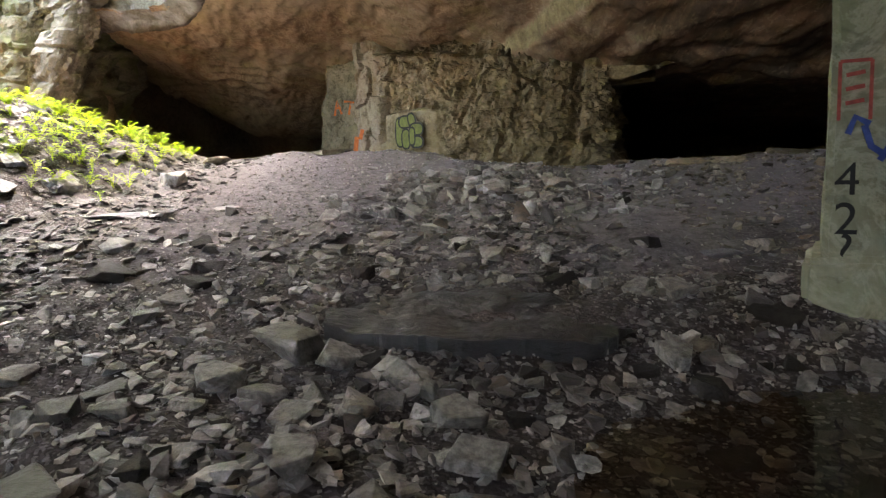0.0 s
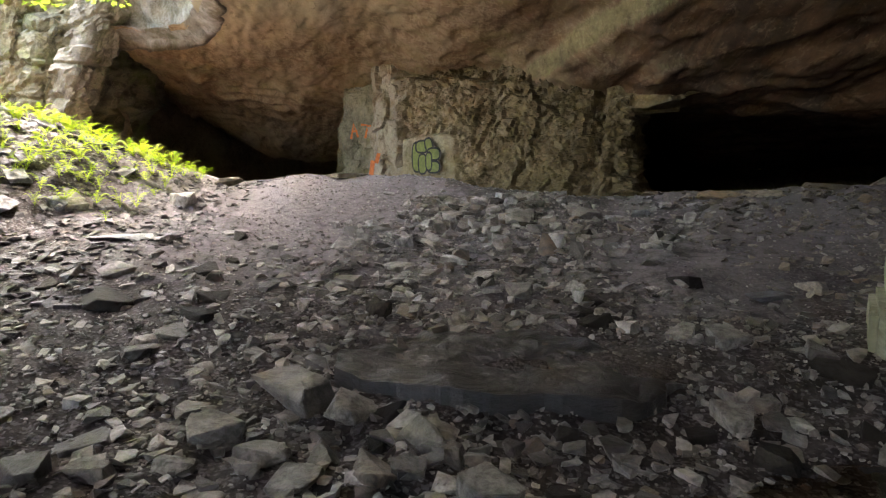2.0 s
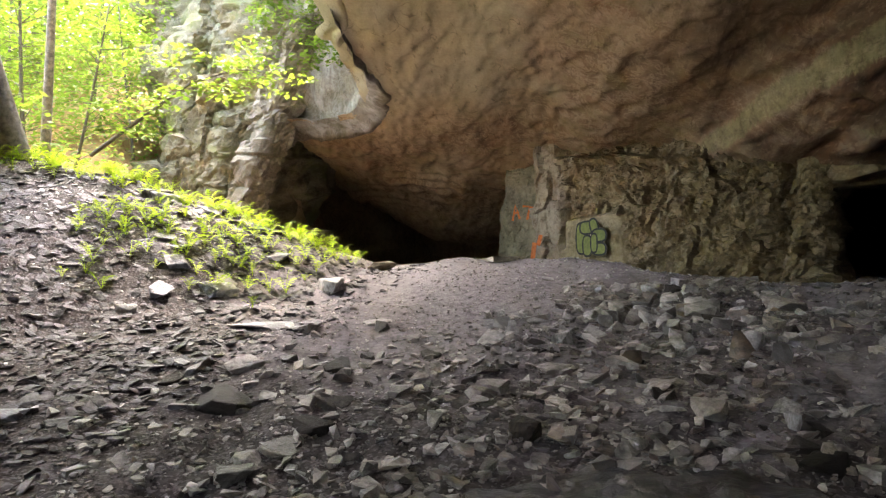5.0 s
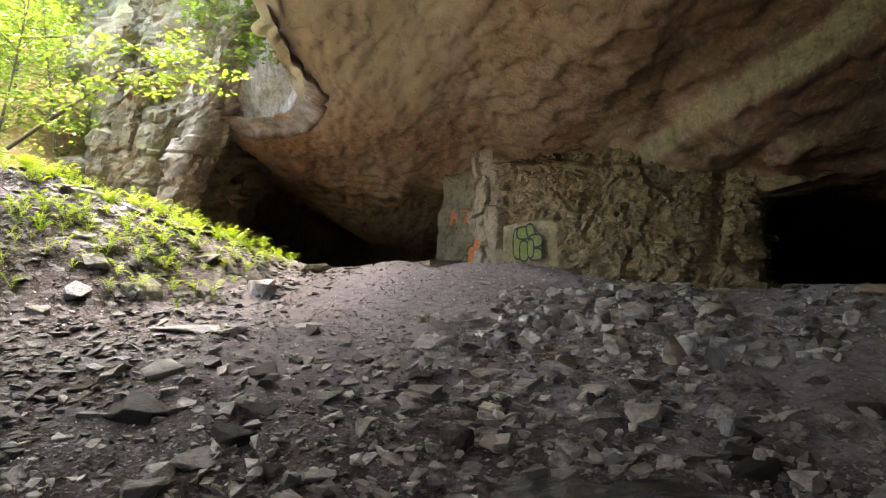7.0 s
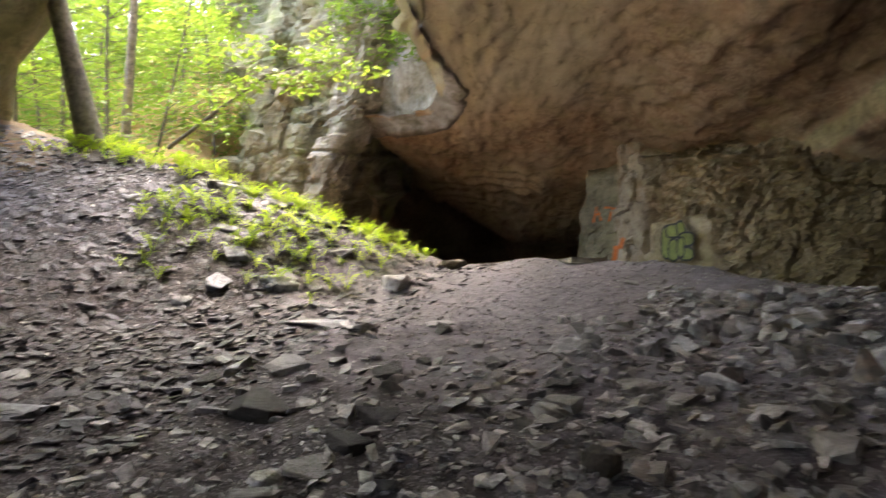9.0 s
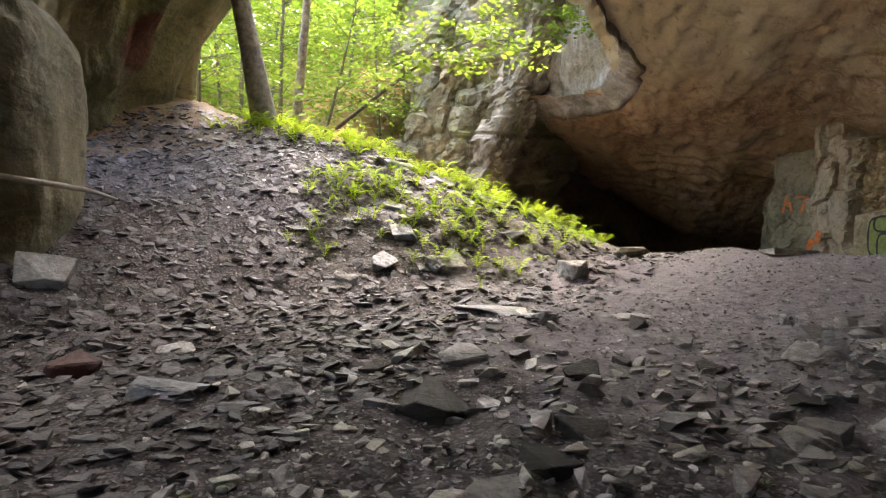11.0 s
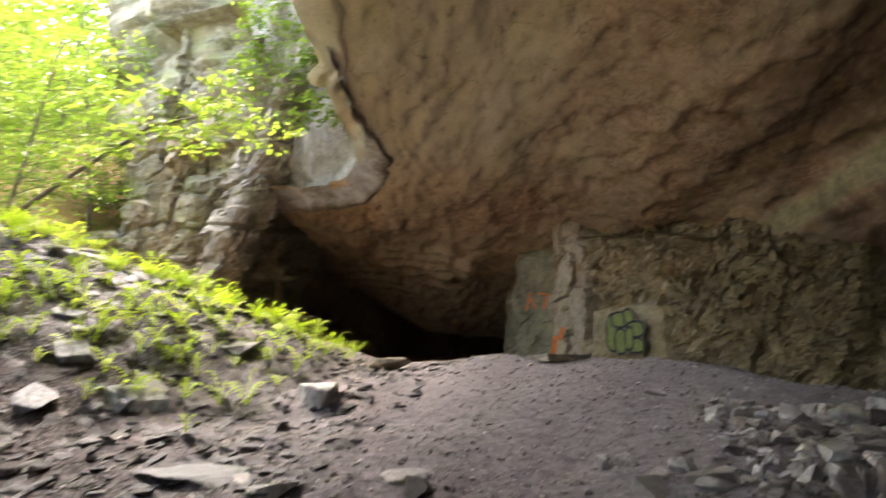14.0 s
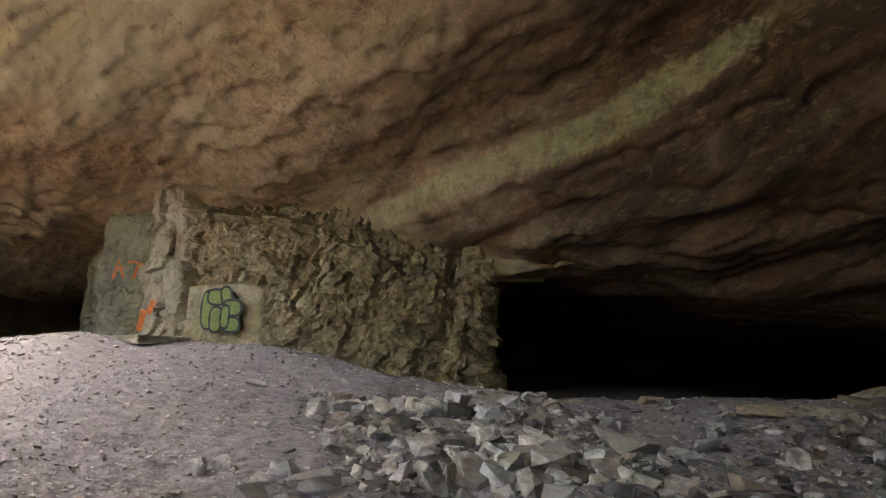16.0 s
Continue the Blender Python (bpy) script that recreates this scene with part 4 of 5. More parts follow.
def scatter(name, count, mat, seed, place, size, flat, label, sink=0.25):
    """Countless small stones, joined."""
    r = np.random.RandomState(seed)
    forms = []
    for i in range(10):
        bm = shard(seed * 50 + i, flat, 12)
        bm.verts.ensure_lookup_table()
        forms.append((np.array([v.co[:] for v in bm.verts]), np.array([[v.index for v in f.verts] for f in bm.faces])))
        bm.free()
    x, y = place(r, count)
    s = size(r, len(x), x, y)
    z = ground_at(x, y)
    e = 0.1
    nx, ny = -(height(x + e, y) - height(x - e, y)) / (2 * e), -(height(x, y + e) - height(x, y - e)) / (2 * e)
    verts, faces, at = [], [], 0
    for i, (v, f) in enumerate(forms):
        m = np.arange(len(x)) % 10 == i
        a, n = r.uniform(0, math.tau, m.sum()), m.sum()
        tx, ty = r.normal(0, 0.22, n), r.normal(0, 0.22, n)
        sc = s[m][:, None] * np.stack([r.uniform(0.8, 1.2, n), r.uniform(0.7, 1.2, n), r.uniform(0.6, 1.3, n)], -1)
        p = v[None] * sc[:, None, :]
        c, q = np.cos(a)[:, None], np.sin(a)[:, None]
        px, py, pz = p[..., 0] * c - p[..., 1] * q, p[..., 0] * q + p[..., 1] * c, p[..., 2] - sink * s[m][:, None] * flat
        pz = pz - px * (nx[m] + tx)[:, None] - py * (ny[m] + ty)[:, None]
        verts.append(np.stack([px + x[m][:, None], py + y[m][:, None], pz + z[m][:, None]], -1).reshape(-1, 3))
        faces.append((f[None] + at + (np.arange(n) * len(v))[:, None, None]).reshape(-1, 3))
        at += n * len(v)
    ob = mesh_object(name, np.concatenate(verts), np.concatenate(faces), mat, False)
    return tagged(ob, label, "gravel", kind="stuff")


def over_slope(r, count):
    x, y = r.uniform(-9.5, 6.0, count), r.uniform(0.8, 15.5, count)
    trodden = np.exp(-(((x + 2.4) / 2.3) ** 2 + ((y - 12.6) / 2.6) ** 2)) + 0.75 * np.exp(-(((x - 2.3) / 1.5) ** 2 + ((y - 8.7) / 1.9) ** 2))
    keep = (r.uniform(0, 1, count) > 0.93 * np.minimum(trodden, 1)) & (r.uniform(0, 1, count) > 0.4 * ramp(-x, 3.5, 5.5))
    return x[keep], y[keep]


def over_scree(r, count):
    x, y = r.uniform(-13.0, -3.6, count), r.uniform(4.0, 14.5, count)
    keep = (y < 14 + 0.2 * (x + 8)) & (r.uniform(0, 1, count) > 0.8 * np.exp(-(((x + 2.6) / 2.3) ** 2 + ((y - 12.6) / 2.5) ** 2)))
    return x[keep], y[keep]


def over_rubble(r, count):
    x, y = r.normal(-0.3, 1.7, count) + 0.0, r.uniform(1.4, 12.4, count)
    x = x + 0.12 * (y - 6) + np.where(y < 5, 0.1, 0)
    keep = ~((x < -1.0) & (y > 9.6)) & (np.hypot((x - 0.22) / 1.0, (y - 5.4) / 0.68) > 0.9 + 0.1 * r.uniform(-1, 1, count)) & (r.uniform(0, 1, count) > 0.35 * (y > 8.8)) & (np.hypot((x - 2.3) / 1.4, (y - 8.4) / 1.8) > 0.8)
    return x[keep], y[keep]


def over_bank(r, count):
    x, y = r.normal(0.5, 1.25, count), r.normal(10.2, 1.3, count)
    keep = (y < 13.0) & (x > -1.6) & (x < 4.5)
    return x[keep], y[keep]


def over_side(r, count):
    x, y = r.uniform(2.4, 7.5, count), r.uniform(5.0, 12.0, count)
    keep = (r.uniform(0, 1, count) < 0.35 + 0.65 * ramp(x + 0.5 * vnoise(x, y, 0, 44), 2.8, 4.2)) & ~((np.abs(x - 3.42) < 0.9) & (np.abs(y - 5.75) < 0.9))
    return x[keep], y[keep]


def near_camera(r, count):
    x, y = r.uniform(-3.8, 3.6, count), r.uniform(1.2, 6.5, count)
    keep = np.hypot((x - 0.22) / 1.0, (y - 5.4) / 0.68) > 0.92
    return x[keep], y[keep]


scatter("gravel", 22000, shards, 1, over_slope, lambda r, n, x, y: 0.018 + 0.055 * r.uniform(0, 1, n) ** 3, 0.4, "fine grey shale chips over the whole slope")
scatter("shale_scree", 30000, scree_shards, 2, over_scree, lambda r, n, x, y: 0.022 + 0.17 * r.uniform(0, 1, n) ** 4.0, 0.28, "flat purple-grey shale flakes on the hill")
scatter("rubble", 9500, shards, 3, over_rubble, lambda r, n, x, y: 0.025 + 0.17 * r.uniform(0, 1, n) ** 4, 0.42, "loose grey-brown broken stones in a band")
scatter("rubble_bank", 800, pale_shards, 6, over_bank, lambda r, n, x, y: 0.035 + 0.30 * r.uniform(0, 1, n) ** 5, 0.5, "pale angular stones heaped on the bank", 0.15)
scatter("bank_pebbles", 4200, brown_shards, 7, over_side, lambda r, n, x, y: 0.02 + 0.16 * r.uniform(0, 1, n) ** 4, 0.45, "brown pebbles and flakes on the dirt bank beside the pier")
scatter("rubble_fill", 5200, shards, 4, near_camera, lambda r, n, x, y: 0.02 + 0.075 * r.uniform(0, 1, n) ** 2, 0.5, "small wet stones between the larger ones")

def over_berm(r, count):
    return r.uniform(-5.2, 1.4, count), r.uniform(9.0, 15.6, count)


scatter("pebbles", 7000, shards, 5, over_berm, lambda r, n, x, y: 0.012 + 0.04 * r.uniform(0, 1, n) ** 3, 0.6, "small pebbles and clods on the trodden dirt")

# ---- pool and the dark slab beside it ----
ang = np.linspace(0, math.tau, 48, endpoint=False)
rim = 1 + 0.12 * vnoise(3 * np.cos(ang), 3 * np.sin(ang), 0, 5)
pool_xy = np.stack([2.9 + 2.6 * rim * np.cos(ang), 3.0 + 2.2 * rim * np.sin(ang)], -1)
pool_v = np.concatenate([[(2.9, 3.0, 0.0)], np.c_[pool_xy, np.full(48, 0.0)]])
pool = mesh_object("water", pool_v, [(0, i + 1, (i + 1) % 48 + 1) for i in range(48)], water_mat)
pool.visible_shadow = False
tagged(pool, "still clear pool over brown stones", "water", kind="structure")


def ground_slab(name, cx, cy, rx_, ry_, turn, thick, mat, seed, lift=0.02):
    """A thin broad slab that follows the ground, with an upturned broken edge."""
    nu, nr = 128, 40
    a = np.linspace(0, math.tau, nu, endpoint=False)
    edge = 1 + 0.13 * fbm(2 * np.cos(a), 2 * np.sin(a), 0, 5, seed) + 0.16 * ramp(-np.cos(a), 0.8, 1.0)
    ring = np.linspace(0, 1, nr)[:, None]
    lx, ly = rx_ * ring * edge * np.cos(a), ry_ * ring * edge * np.sin(a)
    c, s = math.cos(radians(turn)), math.sin(radians(turn))
    x, y = cx + lx * c - ly * s, cy + lx * s + ly * c
    top = height(x, y) + lift + thick * (0.6 + 0.4 * ring) + 0.05 * terraces(0.8 * fbm(x * 1.1, y * 2.2, 0, 4, seed), 0.22, 0.9) + 0.02 * fbm(x * 5, y * 5, 0, 3, seed) + 0.06 * ramp(-ly / ry_ - 0.5 * lx / rx_, 0.0, 1.0) - 0.09 * ramp(lx / rx_, 0.2, 1.0) - 0.06 * ramp(ly / ry_, 0.3, 1.0)
    front = np.stack([x, y, top], -1).reshape(-1, 3)
    skirt = np.stack([x[-1], y[-1], height(x[-1], y[-1]) - 0.06], -1)
    faces = grid_faces(nr, nu)
    wrap = np.array([[i * nu + nu - 1, i * nu, (i + 1) * nu, (i + 1) * nu + nu - 1] for i in range(nr - 1)])
    k = (nr - 1) * nu
    side = np.array([[k + i, k + (i + 1) % nu, nr * nu + (i + 1) % nu, nr * nu + i] for i in range(nu)])
    side = np.flip(side, 1)
    return mesh_object(name, np.concatenate([front, skirt]), np.concatenate([np.flip(faces, 1), np.flip(wrap, 1), side]), mat, False)


slab = ground_slab("stone_slab", 0.22, 5.4, 1.08, 0.74, 6, 0.06, wet_slab, 17, 0.0)
tagged(slab, "broad dark wet slate slab lying flat among rubble", "rock slab")


# ---- ferns on the hill ----
def frond_data(seed):
    """One arching frond with paired leaflets, about 1 m long, along +x."""
    r = random.Random(seed)
    bm = bmesh.new()
    length, rise = r.uniform(0.8, 1.1), r.uniform(0.9, 1.5)
    d, w = Vector((1, 0, 0)), Vector((0, 1, 0))
    spine = [d * (length * 0.70 * t) + Vector((0, 0, length * rise * (1.5 * t - 1.0 * t * t))) for t in (j / 9.5 for j in range(10))]
    for j in range(1, 10):
        t, p = j / 9.5, spine[j]
        half = 0.30 * length * (1 - t) ** 0.7 * min(1, 3 * t) + 0.01
        for side in (-1, 1):
            tip = p + w * side * half + d * 0.05 - Vector((0, 0, 0.04 * half))
            bm.faces.new([bm.verts.new(p - d * 0.045), bm.verts.new(tip), bm.verts.new(p + d * 0.05)])
    rows = [(bm.verts.new(p - w * 0.008), bm.verts.new(p + w * 0.008)) for p in spine]
    for (p, q), (u, v) in zip(rows, rows[1:]):
        bm.faces.new((p, q, v, u))
    me = bpy.data.meshes.new("frond")
    bm.to_mesh(me)
    bm.free()
    me.materials.append(fern_leaf)
    return me


fronds = [frond_data(40 + i) for i in range(8)]


def fern_tuft(seed):
    """Five to seven fronds round one root."""
    r = random.Random(seed)
    base = new("fern")
    count = r.randint(5, 7)
    for k in range(count):
        ob = new("frond", fronds[(seed + 3 * k) % 8])
        ob.parent = base
        ob.matrix_local = pose(0, 0, 0, r.uniform(-12, 12), r.uniform(-15, 10), 360 * k / count + r.uniform(-20, 20)) @ Matrix.Scale(r.uniform(0.8, 1.1), 4)
    return tagged(base, "bright green fern tuft growing on the scree", "fern", "ferns on the hill")


tufts = [fern_tuft(60 + i) for i in range(6)]
pick = random.Random(21)


def crest_y(x):
    return 13.9 + 0.22 * (x + 8)


planted, stands = 0, []
while planted < 240:
    x = pick.uniform(-11.6, -3.9)
    back = pick.random() ** 1.1 * 3.9 if planted % 5 < 3 else pick.uniform(-0.5, 0.35)
    y = crest_y(x) - back
    lush = 0.55 * vnoise(x * 1.5, y * 1.5, 0, 33) + 0.33 - 0.45 * ramp(back, 1.0, 4.4) * (1 - 0.8 * math.exp(-((x + 5.6) / 1.4) ** 2))
    if x < -8.6 and back > 0.9 or float(lush) < pick.uniform(-0.1, 0.5) or x > -4.9 or (x > -5.6 and pick.random() < 0.6):
        continue
    if any((x - a) ** 2 + (y - b) ** 2 < 0.24 ** 2 for a, b in stands) and (pick.random() < 0.95):
        continue
    stands.append((x, y))
    size = pick.uniform(0.20, 0.42)
    m = Matrix.Translation((x, y, float(ground_at(x, y)) - 0.01)) @ pose(0, 0, 0, pick.uniform(-8, 8), pick.uniform(-8, 8), pick.uniform(0, 360)) @ Matrix.Scale(size, 4)
    if planted < 6:
        tufts[planted].matrix_world = m
    else:
        ob = copy_thing(tufts[planted % 6], m)
        ob.scale = (size, size, size)
    planted += 1


# ---- trees outside ----
def tube(bm, points, radii, sides=7):
    rings = []
    for i, p in enumerate(points):
        d = (points[min(i + 1, len(points) - 1)] - points[max(i - 1, 0)]).normalized()
        a = d.orthogonal().normalized()
        b = d.cross(a)
        rings.append([bm.verts.new(p + (a * math.cos(math.tau * k / sides) + b * math.sin(math.tau * k / sides)) * radii[i]) for k in range(sides)])
    for r0, r1 in zip(rings, rings[1:]):
        for k in range(sides):
            f = bm.faces.new([r0[k], r0[(k + 1) % sides], r1[(k + 1) % sides], r1[k]])
            f.smooth = True
    bm.faces.new(rings[-1])


def leaves_at(centres, per, spread, size, seed, droop=0.25):
    """Leaves in flat sprays, joined: vertices and faces."""
    r = np.random.RandomState(seed)
    n = len(centres) * per
    c = np.repeat(np.asarray(centres), per, 0)
    rad, a = spread * np.sqrt(r.uniform(0, 1, n)), r.uniform(0, math.tau, n)
    p = c + np.stack([rad * np.cos(a), rad * np.sin(a), r.normal(0, 0.10 * spread, n) - droop * rad ** 2 / spread], -1)
    t = r.uniform(0, math.tau, n)
    s = size * r.uniform(0.6, 1.25, n)
    along = np.stack([np.cos(t), np.sin(t), r.uniform(-0.6, 0.2, n)], -1) * s[:, None]
    across = np.stack([-np.sin(t), np.cos(t), r.uniform(-0.5, 0.5, n)], -1) * (0.34 * s)[:, None]
    v = np.stack([p, p + 0.45 * along + across, p + along, p + 0.45 * along - across], 1).reshape(-1, 3)
    return v, np.arange(4 * n).reshape(-1, 4)


def tree(x, y, tall, radius, lean, seed, sprays, first, label, spread=0.9, leaf=0.11, per=46, reach=2.6):
    r = random.Random(seed)
    base = new("tree")
    z0 = float(height(x, y)) - 0.1
    base.matrix_world = pose(x, y, z0)
    bm = bmesh.new()
    steps = 9
    spine = [Vector((lean[0] * t + 0.10 * math.sin(3 * t + seed), lean[1] * t + 0.08 * math.cos(4 * t + seed) - 0.08 * math.cos(seed), tall * t)) for t in (i / (steps - 1) for i in range(steps))]
    tube(bm, spine, [radius * (1.25 if i == 0 else 1 - 0.75 * i / (steps - 1)) for i in range(steps)], 10 if radius > 0.12 else 6)
    part("trunk", bm, bark if radius > 0.12 else twig, base)
    bm = bmesh.new()
    centres = []
    for k in range(sprays):
        t = r.uniform(first, 1.0)
        i = min(int(t * (steps - 1)), steps - 2)
        root = spine[i].lerp(spine[i + 1], t * (steps - 1) - i)
        a, out = r.uniform(0, math.tau), reach * r.uniform(0.35, 1.0) * (1.15 - 0.6 * t)
        tip = root + Vector((math.cos(a) * out, math.sin(a) * out, r.uniform(-0.1, 0.7)))
        tube(bm, [root, root.lerp(tip, 0.5) + Vector((0, 0, 0.12)), tip], [max(radius * 0.22, 0.012), max(radius * 0.13, 0.008), 0.005], 4)
        centres += [tip[:], root.lerp(tip, 0.65)[:]]
    tagged(part("branchwork", bm, twig, base), kind="stuff")
    tagged(mesh_object("crown", *leaves_at(centres, per // 2, spread, leaf, seed), tree_leaf, True, base), kind="stuff")
    return tagged(base, label, "tree", "trees outside the cave")


# high crowns, out of view, are made dense to shade the hill
tree(-11.35, 13.3, 13.0, 0.21, (-2.7, -1.6), 1, 115, 0.55, "leaning grey-barked tree on the crest of the scree", 1.4, 0.17, 90, 5.5)
tree(-14.2, 17.2, 13.0, 0.14, (1.4, -1.2), 11, 105, 0.6, "tall young tree added so its high crown shades the scree", 1.4, 0.17, 80, 5.0)
tree(-16.5, 19.0, 9.0, 0.08, (-0.6, 0.4), 2, 44, 0.25, "slender young tree with bright spring leaves")
tree(-17.6, 18.6, 9.5, 0.09, (-0.8, 0.2), 3, 44, 0.25, "slender young tree with bright spring leaves")
tree(-16.0, 15.8, 7.0, 0.07, (-0.7, -0.2), 4, 40, 0.25, "slender young tree with bright spring leaves")
tree(-14.6, 18.2, 6.5, 0.06, (0.5, 1.2), 5, 22, 0.3, "bent understory tree spreading flat leaf sprays", 1.0, 0.11, 50, 2.8)
for k, (x, y) in enumerate(((-19, 27), (-22, 24), (-24, 31), (-27, 26), (-22, 36), (-30, 34), (-20, 20), (-26, 19), (-33, 27), (-19, 14), (-23, 12), (-28, 42), (-36, 38))):
    tree(x, y, 7.5 + (k * 37 % 4), 0.06 + 0.015 * (k % 3), ((k % 3 - 1) * 1.2, 0.8 - 0.5 * (k % 4)), 20 + k, 60, 0.10, "wooded slope tree in fresh yellow-green leaf", 1.3, 0.20, 60, 3.6)


# the branch that reaches across the cliff
branch = new("branch")
branch.matrix_world = pose(-13.2, 17.6, 4.4)
bm = bmesh.new()
bough = [Vector((0, 0, 0)), Vector((1.5, -0.2, 0.75)), Vector((2.7, 0.2, 1.7)), Vector((3.5, 1.0, 2.2)), Vector((3.9, 1.8, 2.3))]
tube(bm, bough, [0.055, 0.045, 0.034, 0.022, 0.01], 6)
side = random.Random(5)
tips = []
for k in range(34):
    t = side.uniform(0.2, 1.0) * 3.99
    root = bough[int(t)].lerp(bough[int(t) + 1], t - int(t))
    tip = root + Vector((side.uniform(-0.9, 0.9), side.uniform(-0.9, 0.9), side.uniform(-0.5, 0.55)))
    tube(bm, [root, tip], [0.010, 0.004], 4)
    tips.append(tip[:])
tagged(part("bough", bm, twig, branch), kind="stuff")
tagged(mesh_object("leaf_spray", *leaves_at(tips, 30, 0.45, 0.17, 77, 0.1), tree_leaf, True, branch), kind="stuff")
tagged(branch, "arching bough with sprays of bright green leaves", "branch")

# undergrowth and greenery that nobody could count
r = np.random.RandomState(5)
ux, uy = r.uniform(-46, -11.8, 5200), r.uniform(13.5, 58, 5200)
keep = (uy > 14.6 + 0.2 * (ux + 8)) & ((ux + 18.5) * 1.0 < 0) | ((uy < 20) & (uy > 14.8) & (ux > -20) & (ux < -10.5 - 0.45 * (uy - 14)))
ux, uy = ux[keep], uy[keep]
centres = np.stack([ux, uy, height(ux, uy) + r.uniform(0.05, 1.6, len(ux)) ** 1.5], -1)
bush = mesh_object("undergrowth", *leaves_at(centres, 12, 0.55, 0.20, 6), tree_leaf)
tagged(bush, "low bright green undergrowth on the wooded slope", "undergrowth", kind="stuff")
fx = r.uniform(-62, -26, 5200)
fy = r.uniform(8, 75, 5200)
centres = np.stack([fx, fy, height(fx, fy) + r.uniform(0.5, 13, 5200)], -1)
woods = mesh_object("far_woods", *leaves_at(centres, 10, 1.6, 0.6, 8), tree_leaf)
tagged(woods, "distant pale green wood beyond the slope", "woods", kind="stuff")
hx = r.uniform(0, 1, 150)
ht = np.stack([-8.2 - 4.5 * hx, 25.0 + 0.8 * hx - r.uniform(0.2, 1.2, 150), 8.8 + r.uniform(-0.4, 4.2, 150)], -1)
hanging = mesh_object("hanging_greenery", *leaves_at(ht, 26, 0.4, 0.16, 9, 0.6), tree_leaf)
tagged(hanging, "green plants hanging over the brow of rock", "plants", kind="stuff")


# ---- paint and concrete ----
def blob(bm, points, z, widen=0.0, m=Matrix.Identity(4)):
    """A rounded flat patch round a short stroke."""
    c = sum((Vector(p) for p in points), Vector((0, 0))) / len(points)
    vs = []
    for p in points:
        p = Vector(p)
        q = p + (p - c).normalized() * widen
        vs.append(bm.verts.new(m @ Vector((q.x, q.y, z))))
    bm.faces.new(vs)


def oval(cx, cy, rx_, ry_, turn=0.0, sides=18, squash=0.7):
    out = []
    for k in range(sides):
        a = math.tau * k / sides
        x, y = math.copysign(abs(math.cos(a)) ** squash, math.cos(a)) * rx_, math.copysign(abs(math.sin(a)) ** squash, math.sin(a)) * ry_
        out.append((cx + x * math.cos(turn) - y * math.sin(turn), cy + x * math.sin(turn) + y * math.cos(turn)))
    return out


def stroke(bm, pts, width, z=0.0):
    """A painted line of even width."""
    pts = [Vector(p) for p in pts]
    rows = []
    for i, p in enumerate(pts):
        d = (pts[min(i + 1, len(pts) - 1)] - pts[max(i - 1, 0)]).normalized()
        nrm = Vector((-d.y, d.x)) * width / 2
        rows.append((bm.verts.new((*(p + nrm), z)), bm.verts.new((*(p - nrm), z))))
    for (a, b), (c, d) in zip(rows, rows[1:]):
        bm.faces.new((a, b, d, c))


# a tag in green letters at the foot of the pillar
tag = new("graffiti")
tag.matrix_world = pose(-1.13, 25.43, 2.36, 90, 0, -32.7)
LETTERS = [oval(-0.34, 0.02, 0.20, 0.50), oval(-0.12, 0.36, 0.26, 0.20), oval(-0.10, -0.22, 0.17, 0.33), oval(0.18, 0.36, 0.15, 0.28, 0.3), oval(0.36, 0.10, 0.26, 0.20), oval(0.36, -0.33, 0.25, 0.19), oval(0.18, -0.14, 0.12, 0.3)]
for name, mat, widen in (("outline", black_paint, 0.035), ("fill", green_paint, -0.03)):
    for i, shape in enumerate(LETTERS):
        bm = bmesh.new()
        blob(bm, shape, (0.0 if name == "outline" else 0.005) + 0.010 * i, widen)
        part(name, bm, mat, tag)
tagged(tag, "green bubble-letter graffiti outlined in black on concrete", "graffiti")


def paint_strokes(name, m, mat, lines, label):
    ob = new(name)
    ob.matrix_world = m
    for pts, width in lines:
        bm = bmesh.new()
        stroke(bm, pts, width)
        part("stroke", bm, mat, ob)
    return tagged(ob, label, "graffiti")


# concrete pier beside the pool
pier = new("concrete_pier")
pier.matrix_world = pose(3.42, 5.75, 0.0, 0, 0, -28)


def rough_block(bm, x0, x1, y0, y1, z0, z1, batter, seed, cuts=14):
    """A worn cast block, narrower at the top."""
    ret = bmesh.ops.create_cube(bm, size=1)
    vs = ret["verts"]
    for v in vs:
        t = v.co.z + 0.5
        k = 1 - batter * t
        v.co = Vector(((x0 + x1) / 2 + v.co.x * (x1 - x0) * k, (y0 + y1) / 2 + v.co.y * (y1 - y0) * k, z0 + (z1 - z0) * t))
    es = list({e for v in vs for e in v.link_edges})
    bmesh.ops.bevel(bm, geom=es, offset=0.05, segments=2, affect="EDGES")
    bmesh.ops.subdivide_edges(bm, edges=[e for e in bm.edges if e.calc_length() > 0.25], cuts=cuts, use_grid_fill=True)
    for v in bm.verts:
        v.co += Vector([noise.fractal(v.co * 1.8 + Vector((seed + 9 * k, 0, 0)), 1, 2, 4) * 0.030 for k in range(3)])


bm = bmesh.new()
rough_block(bm, -0.62, 0.62, -0.5, 0.5, 0.42, 5.0, 0.10, 3)
part("shaft", bm, concrete, pier)
bm = bmesh.new()
rough_block(bm, -0.76, 0.76, -0.62, 0.62, -0.3, 0.62, 0.04, 5)
part("plinth", bm, concrete, pier, "darker stained concrete plinth")
tagged(pier, "tall greenish concrete pier with spray-painted marks", "pier")
front = pier.matrix_world @ pose(0, -0.5, 0, 89.4, 0, 0)


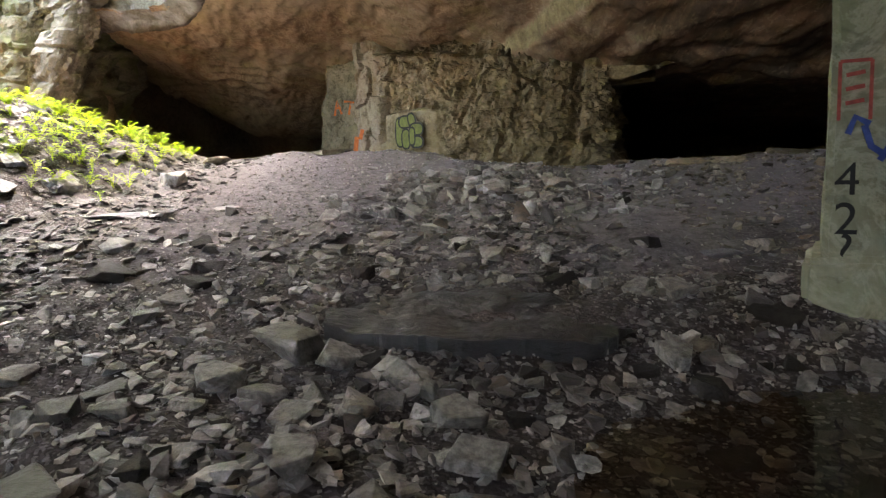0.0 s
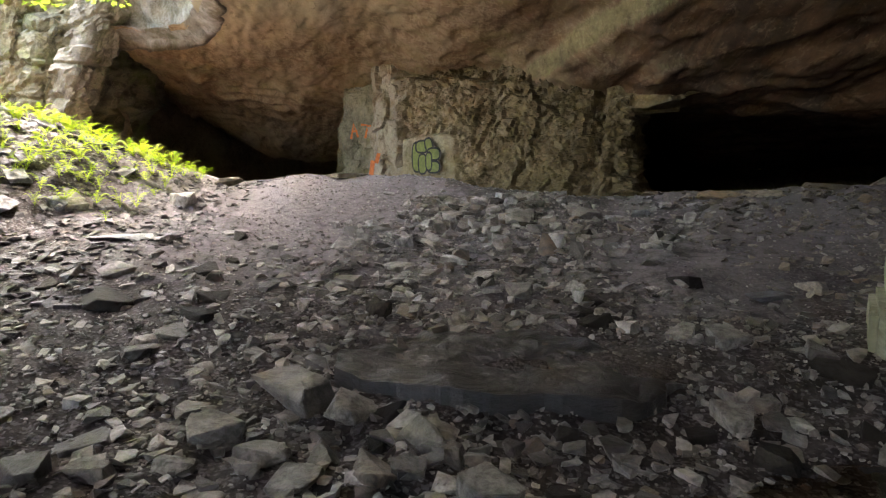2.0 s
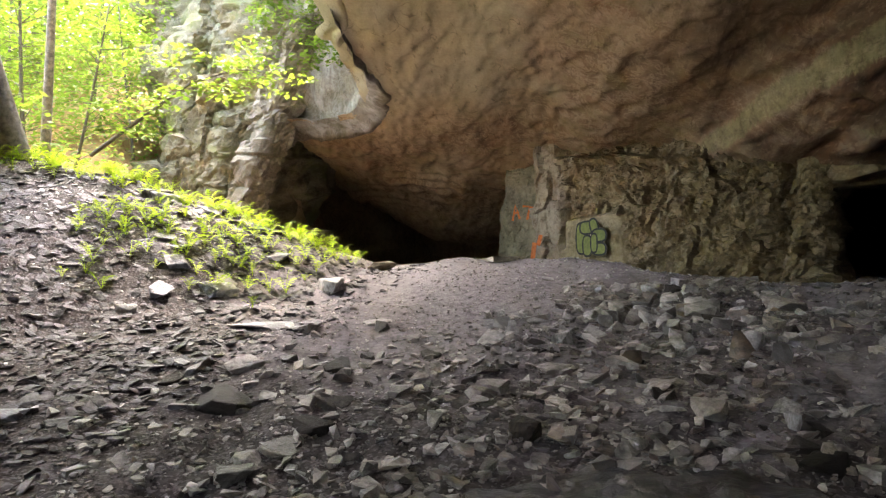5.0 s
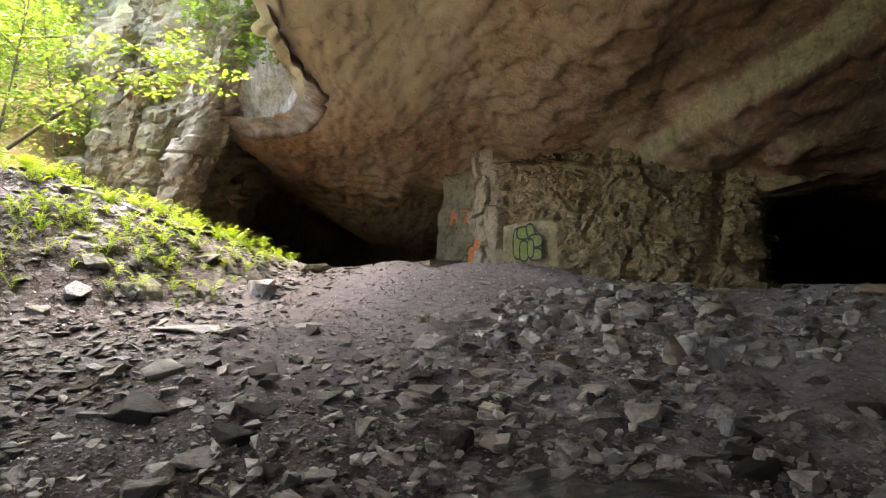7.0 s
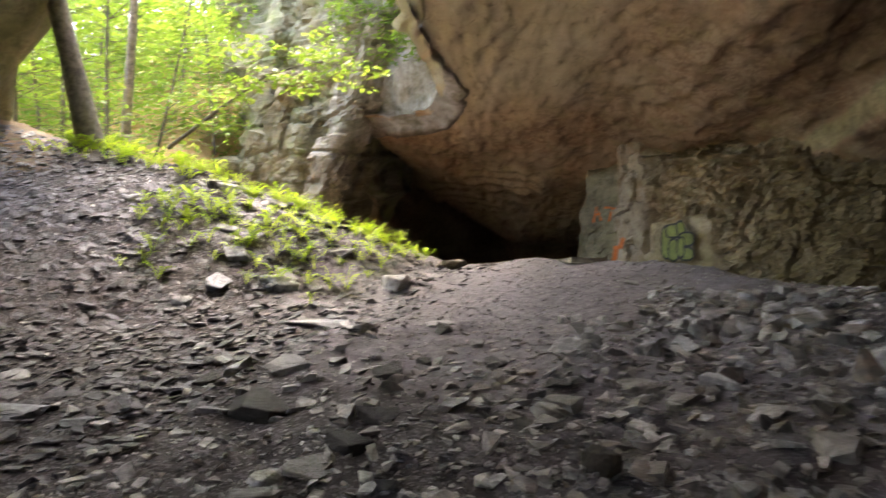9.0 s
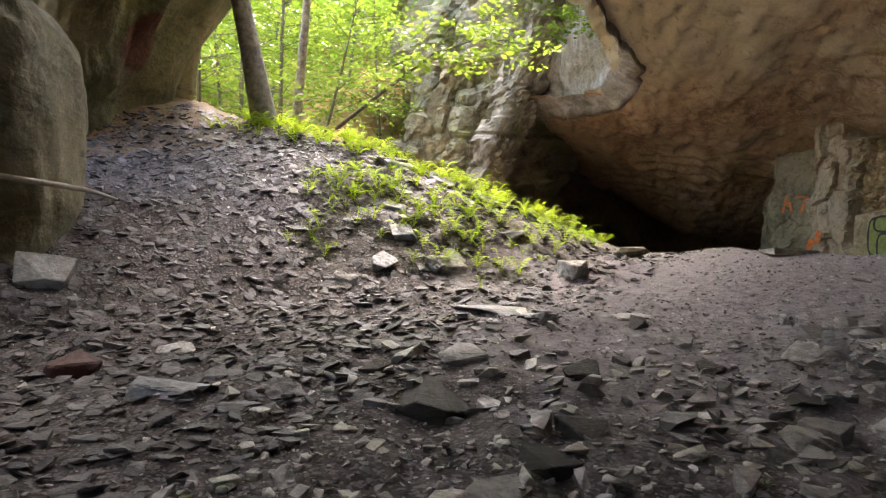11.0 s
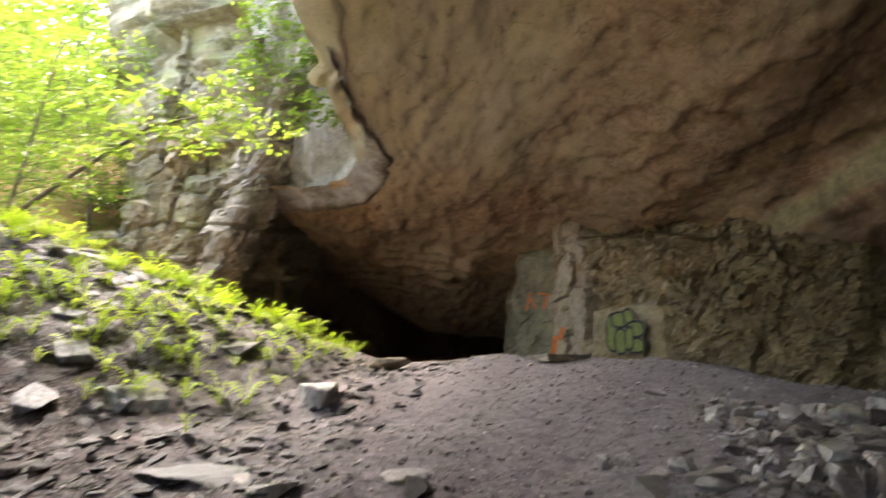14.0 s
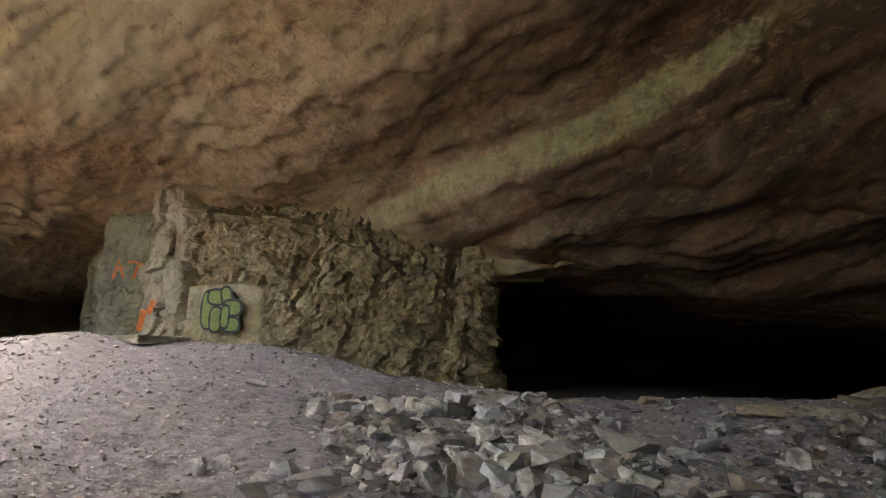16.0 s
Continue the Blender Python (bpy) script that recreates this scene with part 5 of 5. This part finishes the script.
def lettering(text, size, m, mat, label):
    """Painted figures, as a thin mesh."""
    cu = bpy.data.curves.new("lettering", "FONT")
    cu.body, cu.size, cu.extrude, cu.align_x = text, size, 0.002, "CENTER"
    tmp = bpy.data.objects.new("lettering", cu)
    me = bpy.data.meshes.new_from_object(tmp)
    bpy.data.objects.remove(tmp)
    me.materials.append(mat)
    ob = new("lettering", me)
    ob.matrix_world = m
    return tagged(ob, label, "graffiti")


for figure, up in (("4", 1.08), ("2", 0.79), ("?", 0.56)):
    lettering(figure, 0.34, front @ pose(-0.47, up, 0.03), black_paint, "black painted figure on the concrete pier")
paint_strokes("graffiti", front @ pose(-0.34, 1.52, 0.03) @ Matrix.Scale(1.15, 4), blue_paint, [([(0.09 * i - 0.12, 0.11 * math.sin(2.3 * i) - 0.03 * i), (0.09 * i - 0.08, 0.11 * math.sin(2.3 * i + 1.3) - 0.03 * i), (0.09 * i, 0.11 * math.sin(2.3 * i + 2.6) - 0.03 * i)], 0.04) for i in range(7)], "blue scrawled spray paint on the concrete pier")
paint_strokes("graffiti", front @ pose(-0.44, 1.84, 0.03), red_paint, [([(-0.1, -0.22), (-0.1, 0.2)], 0.025), ([(0.1, -0.22), (0.1, 0.2)], 0.025), ([(-0.1, 0.2), (0.1, 0.2)], 0.025), ([(-0.06, 0.1), (0.06, 0.12)], 0.03), ([(-0.06, 0.0), (0.06, 0.02)], 0.03), ([(-0.06, -0.1), (0.06, -0.08)], 0.03)], "red painted box of short bars on concrete")
paint_strokes("graffiti", front @ pose(0.0, 1.1, 0.03), black_paint, [([(-0.14, -0.2), (-0.15, 0.2), (0.15, 0.24), (0.16, -0.22), (-0.14, -0.2)], 0.025), ([(-0.05, -0.1), (-0.06, 0.12), (0.07, 0.14)], 0.02)], "black painted outline box on the concrete pier")
# orange marks on the far side of the pillar
paint_strokes("graffiti", pose(-3.52, 28.3, 3.45, 90, 0, -8) @ Matrix.Scale(0.55, 4), orange_paint, [([(-0.9, -0.5), (-0.7, 0.5), (-0.4, -0.4)], 0.16), ([(-0.8, 0.0), (-0.45, 0.05)], 0.14), ([(-0.2, 0.45), (0.3, 0.4), (0.1, -0.45)], 0.16), ([(0.4, 0.4), (0.8, -0.3)], 0.16), ([(0.45, -0.4), (0.9, 0.3)], 0.14)], "orange spray-painted letters on rock")

# pale root that crosses the rock column
root = new("root")
root.matrix_world = pose(0, 0, 0)
bm = bmesh.new()
tube(bm, [Vector((-8.55, 6.7, 1.92)), Vector((-8.43, 7.25, 1.88)), Vector((-8.52, 7.70, 1.87)), Vector((-8.98, 8.30, 1.88)), Vector((-9.45, 8.85, 1.87)), Vector((-9.5, 9.05, 1.84))], [0.03, 0.03, 0.03, 0.028, 0.022, 0.01], 7)
part("stem", bm, white_root, root)
tagged(root, "thin pale root lying across the rock column", "root")
paint_strokes("graffiti", pose(-2.90, 26.38, 2.2, 90, 0, -12), orange_paint, [([(-0.18, -0.45), (-0.1, 0.1)], 0.16), ([(0.02, 0.0), (0.12, 0.35)], 0.14)], "orange spray-paint dashes at the foot of the pillar")
red_stone = lay_stone("rock", shard_data("rock", 777, plain("dark_red_painted_stone", (0.06, 0.014, 0.012), 0.7, 0.4, 10), 0.6, 14, 0.03), -5.89, 6.34, 0.46, 0.26, 20)
tagged(red_stone, "dark red stone at the edge of the scree", "rock", "rubble on the cave floor")
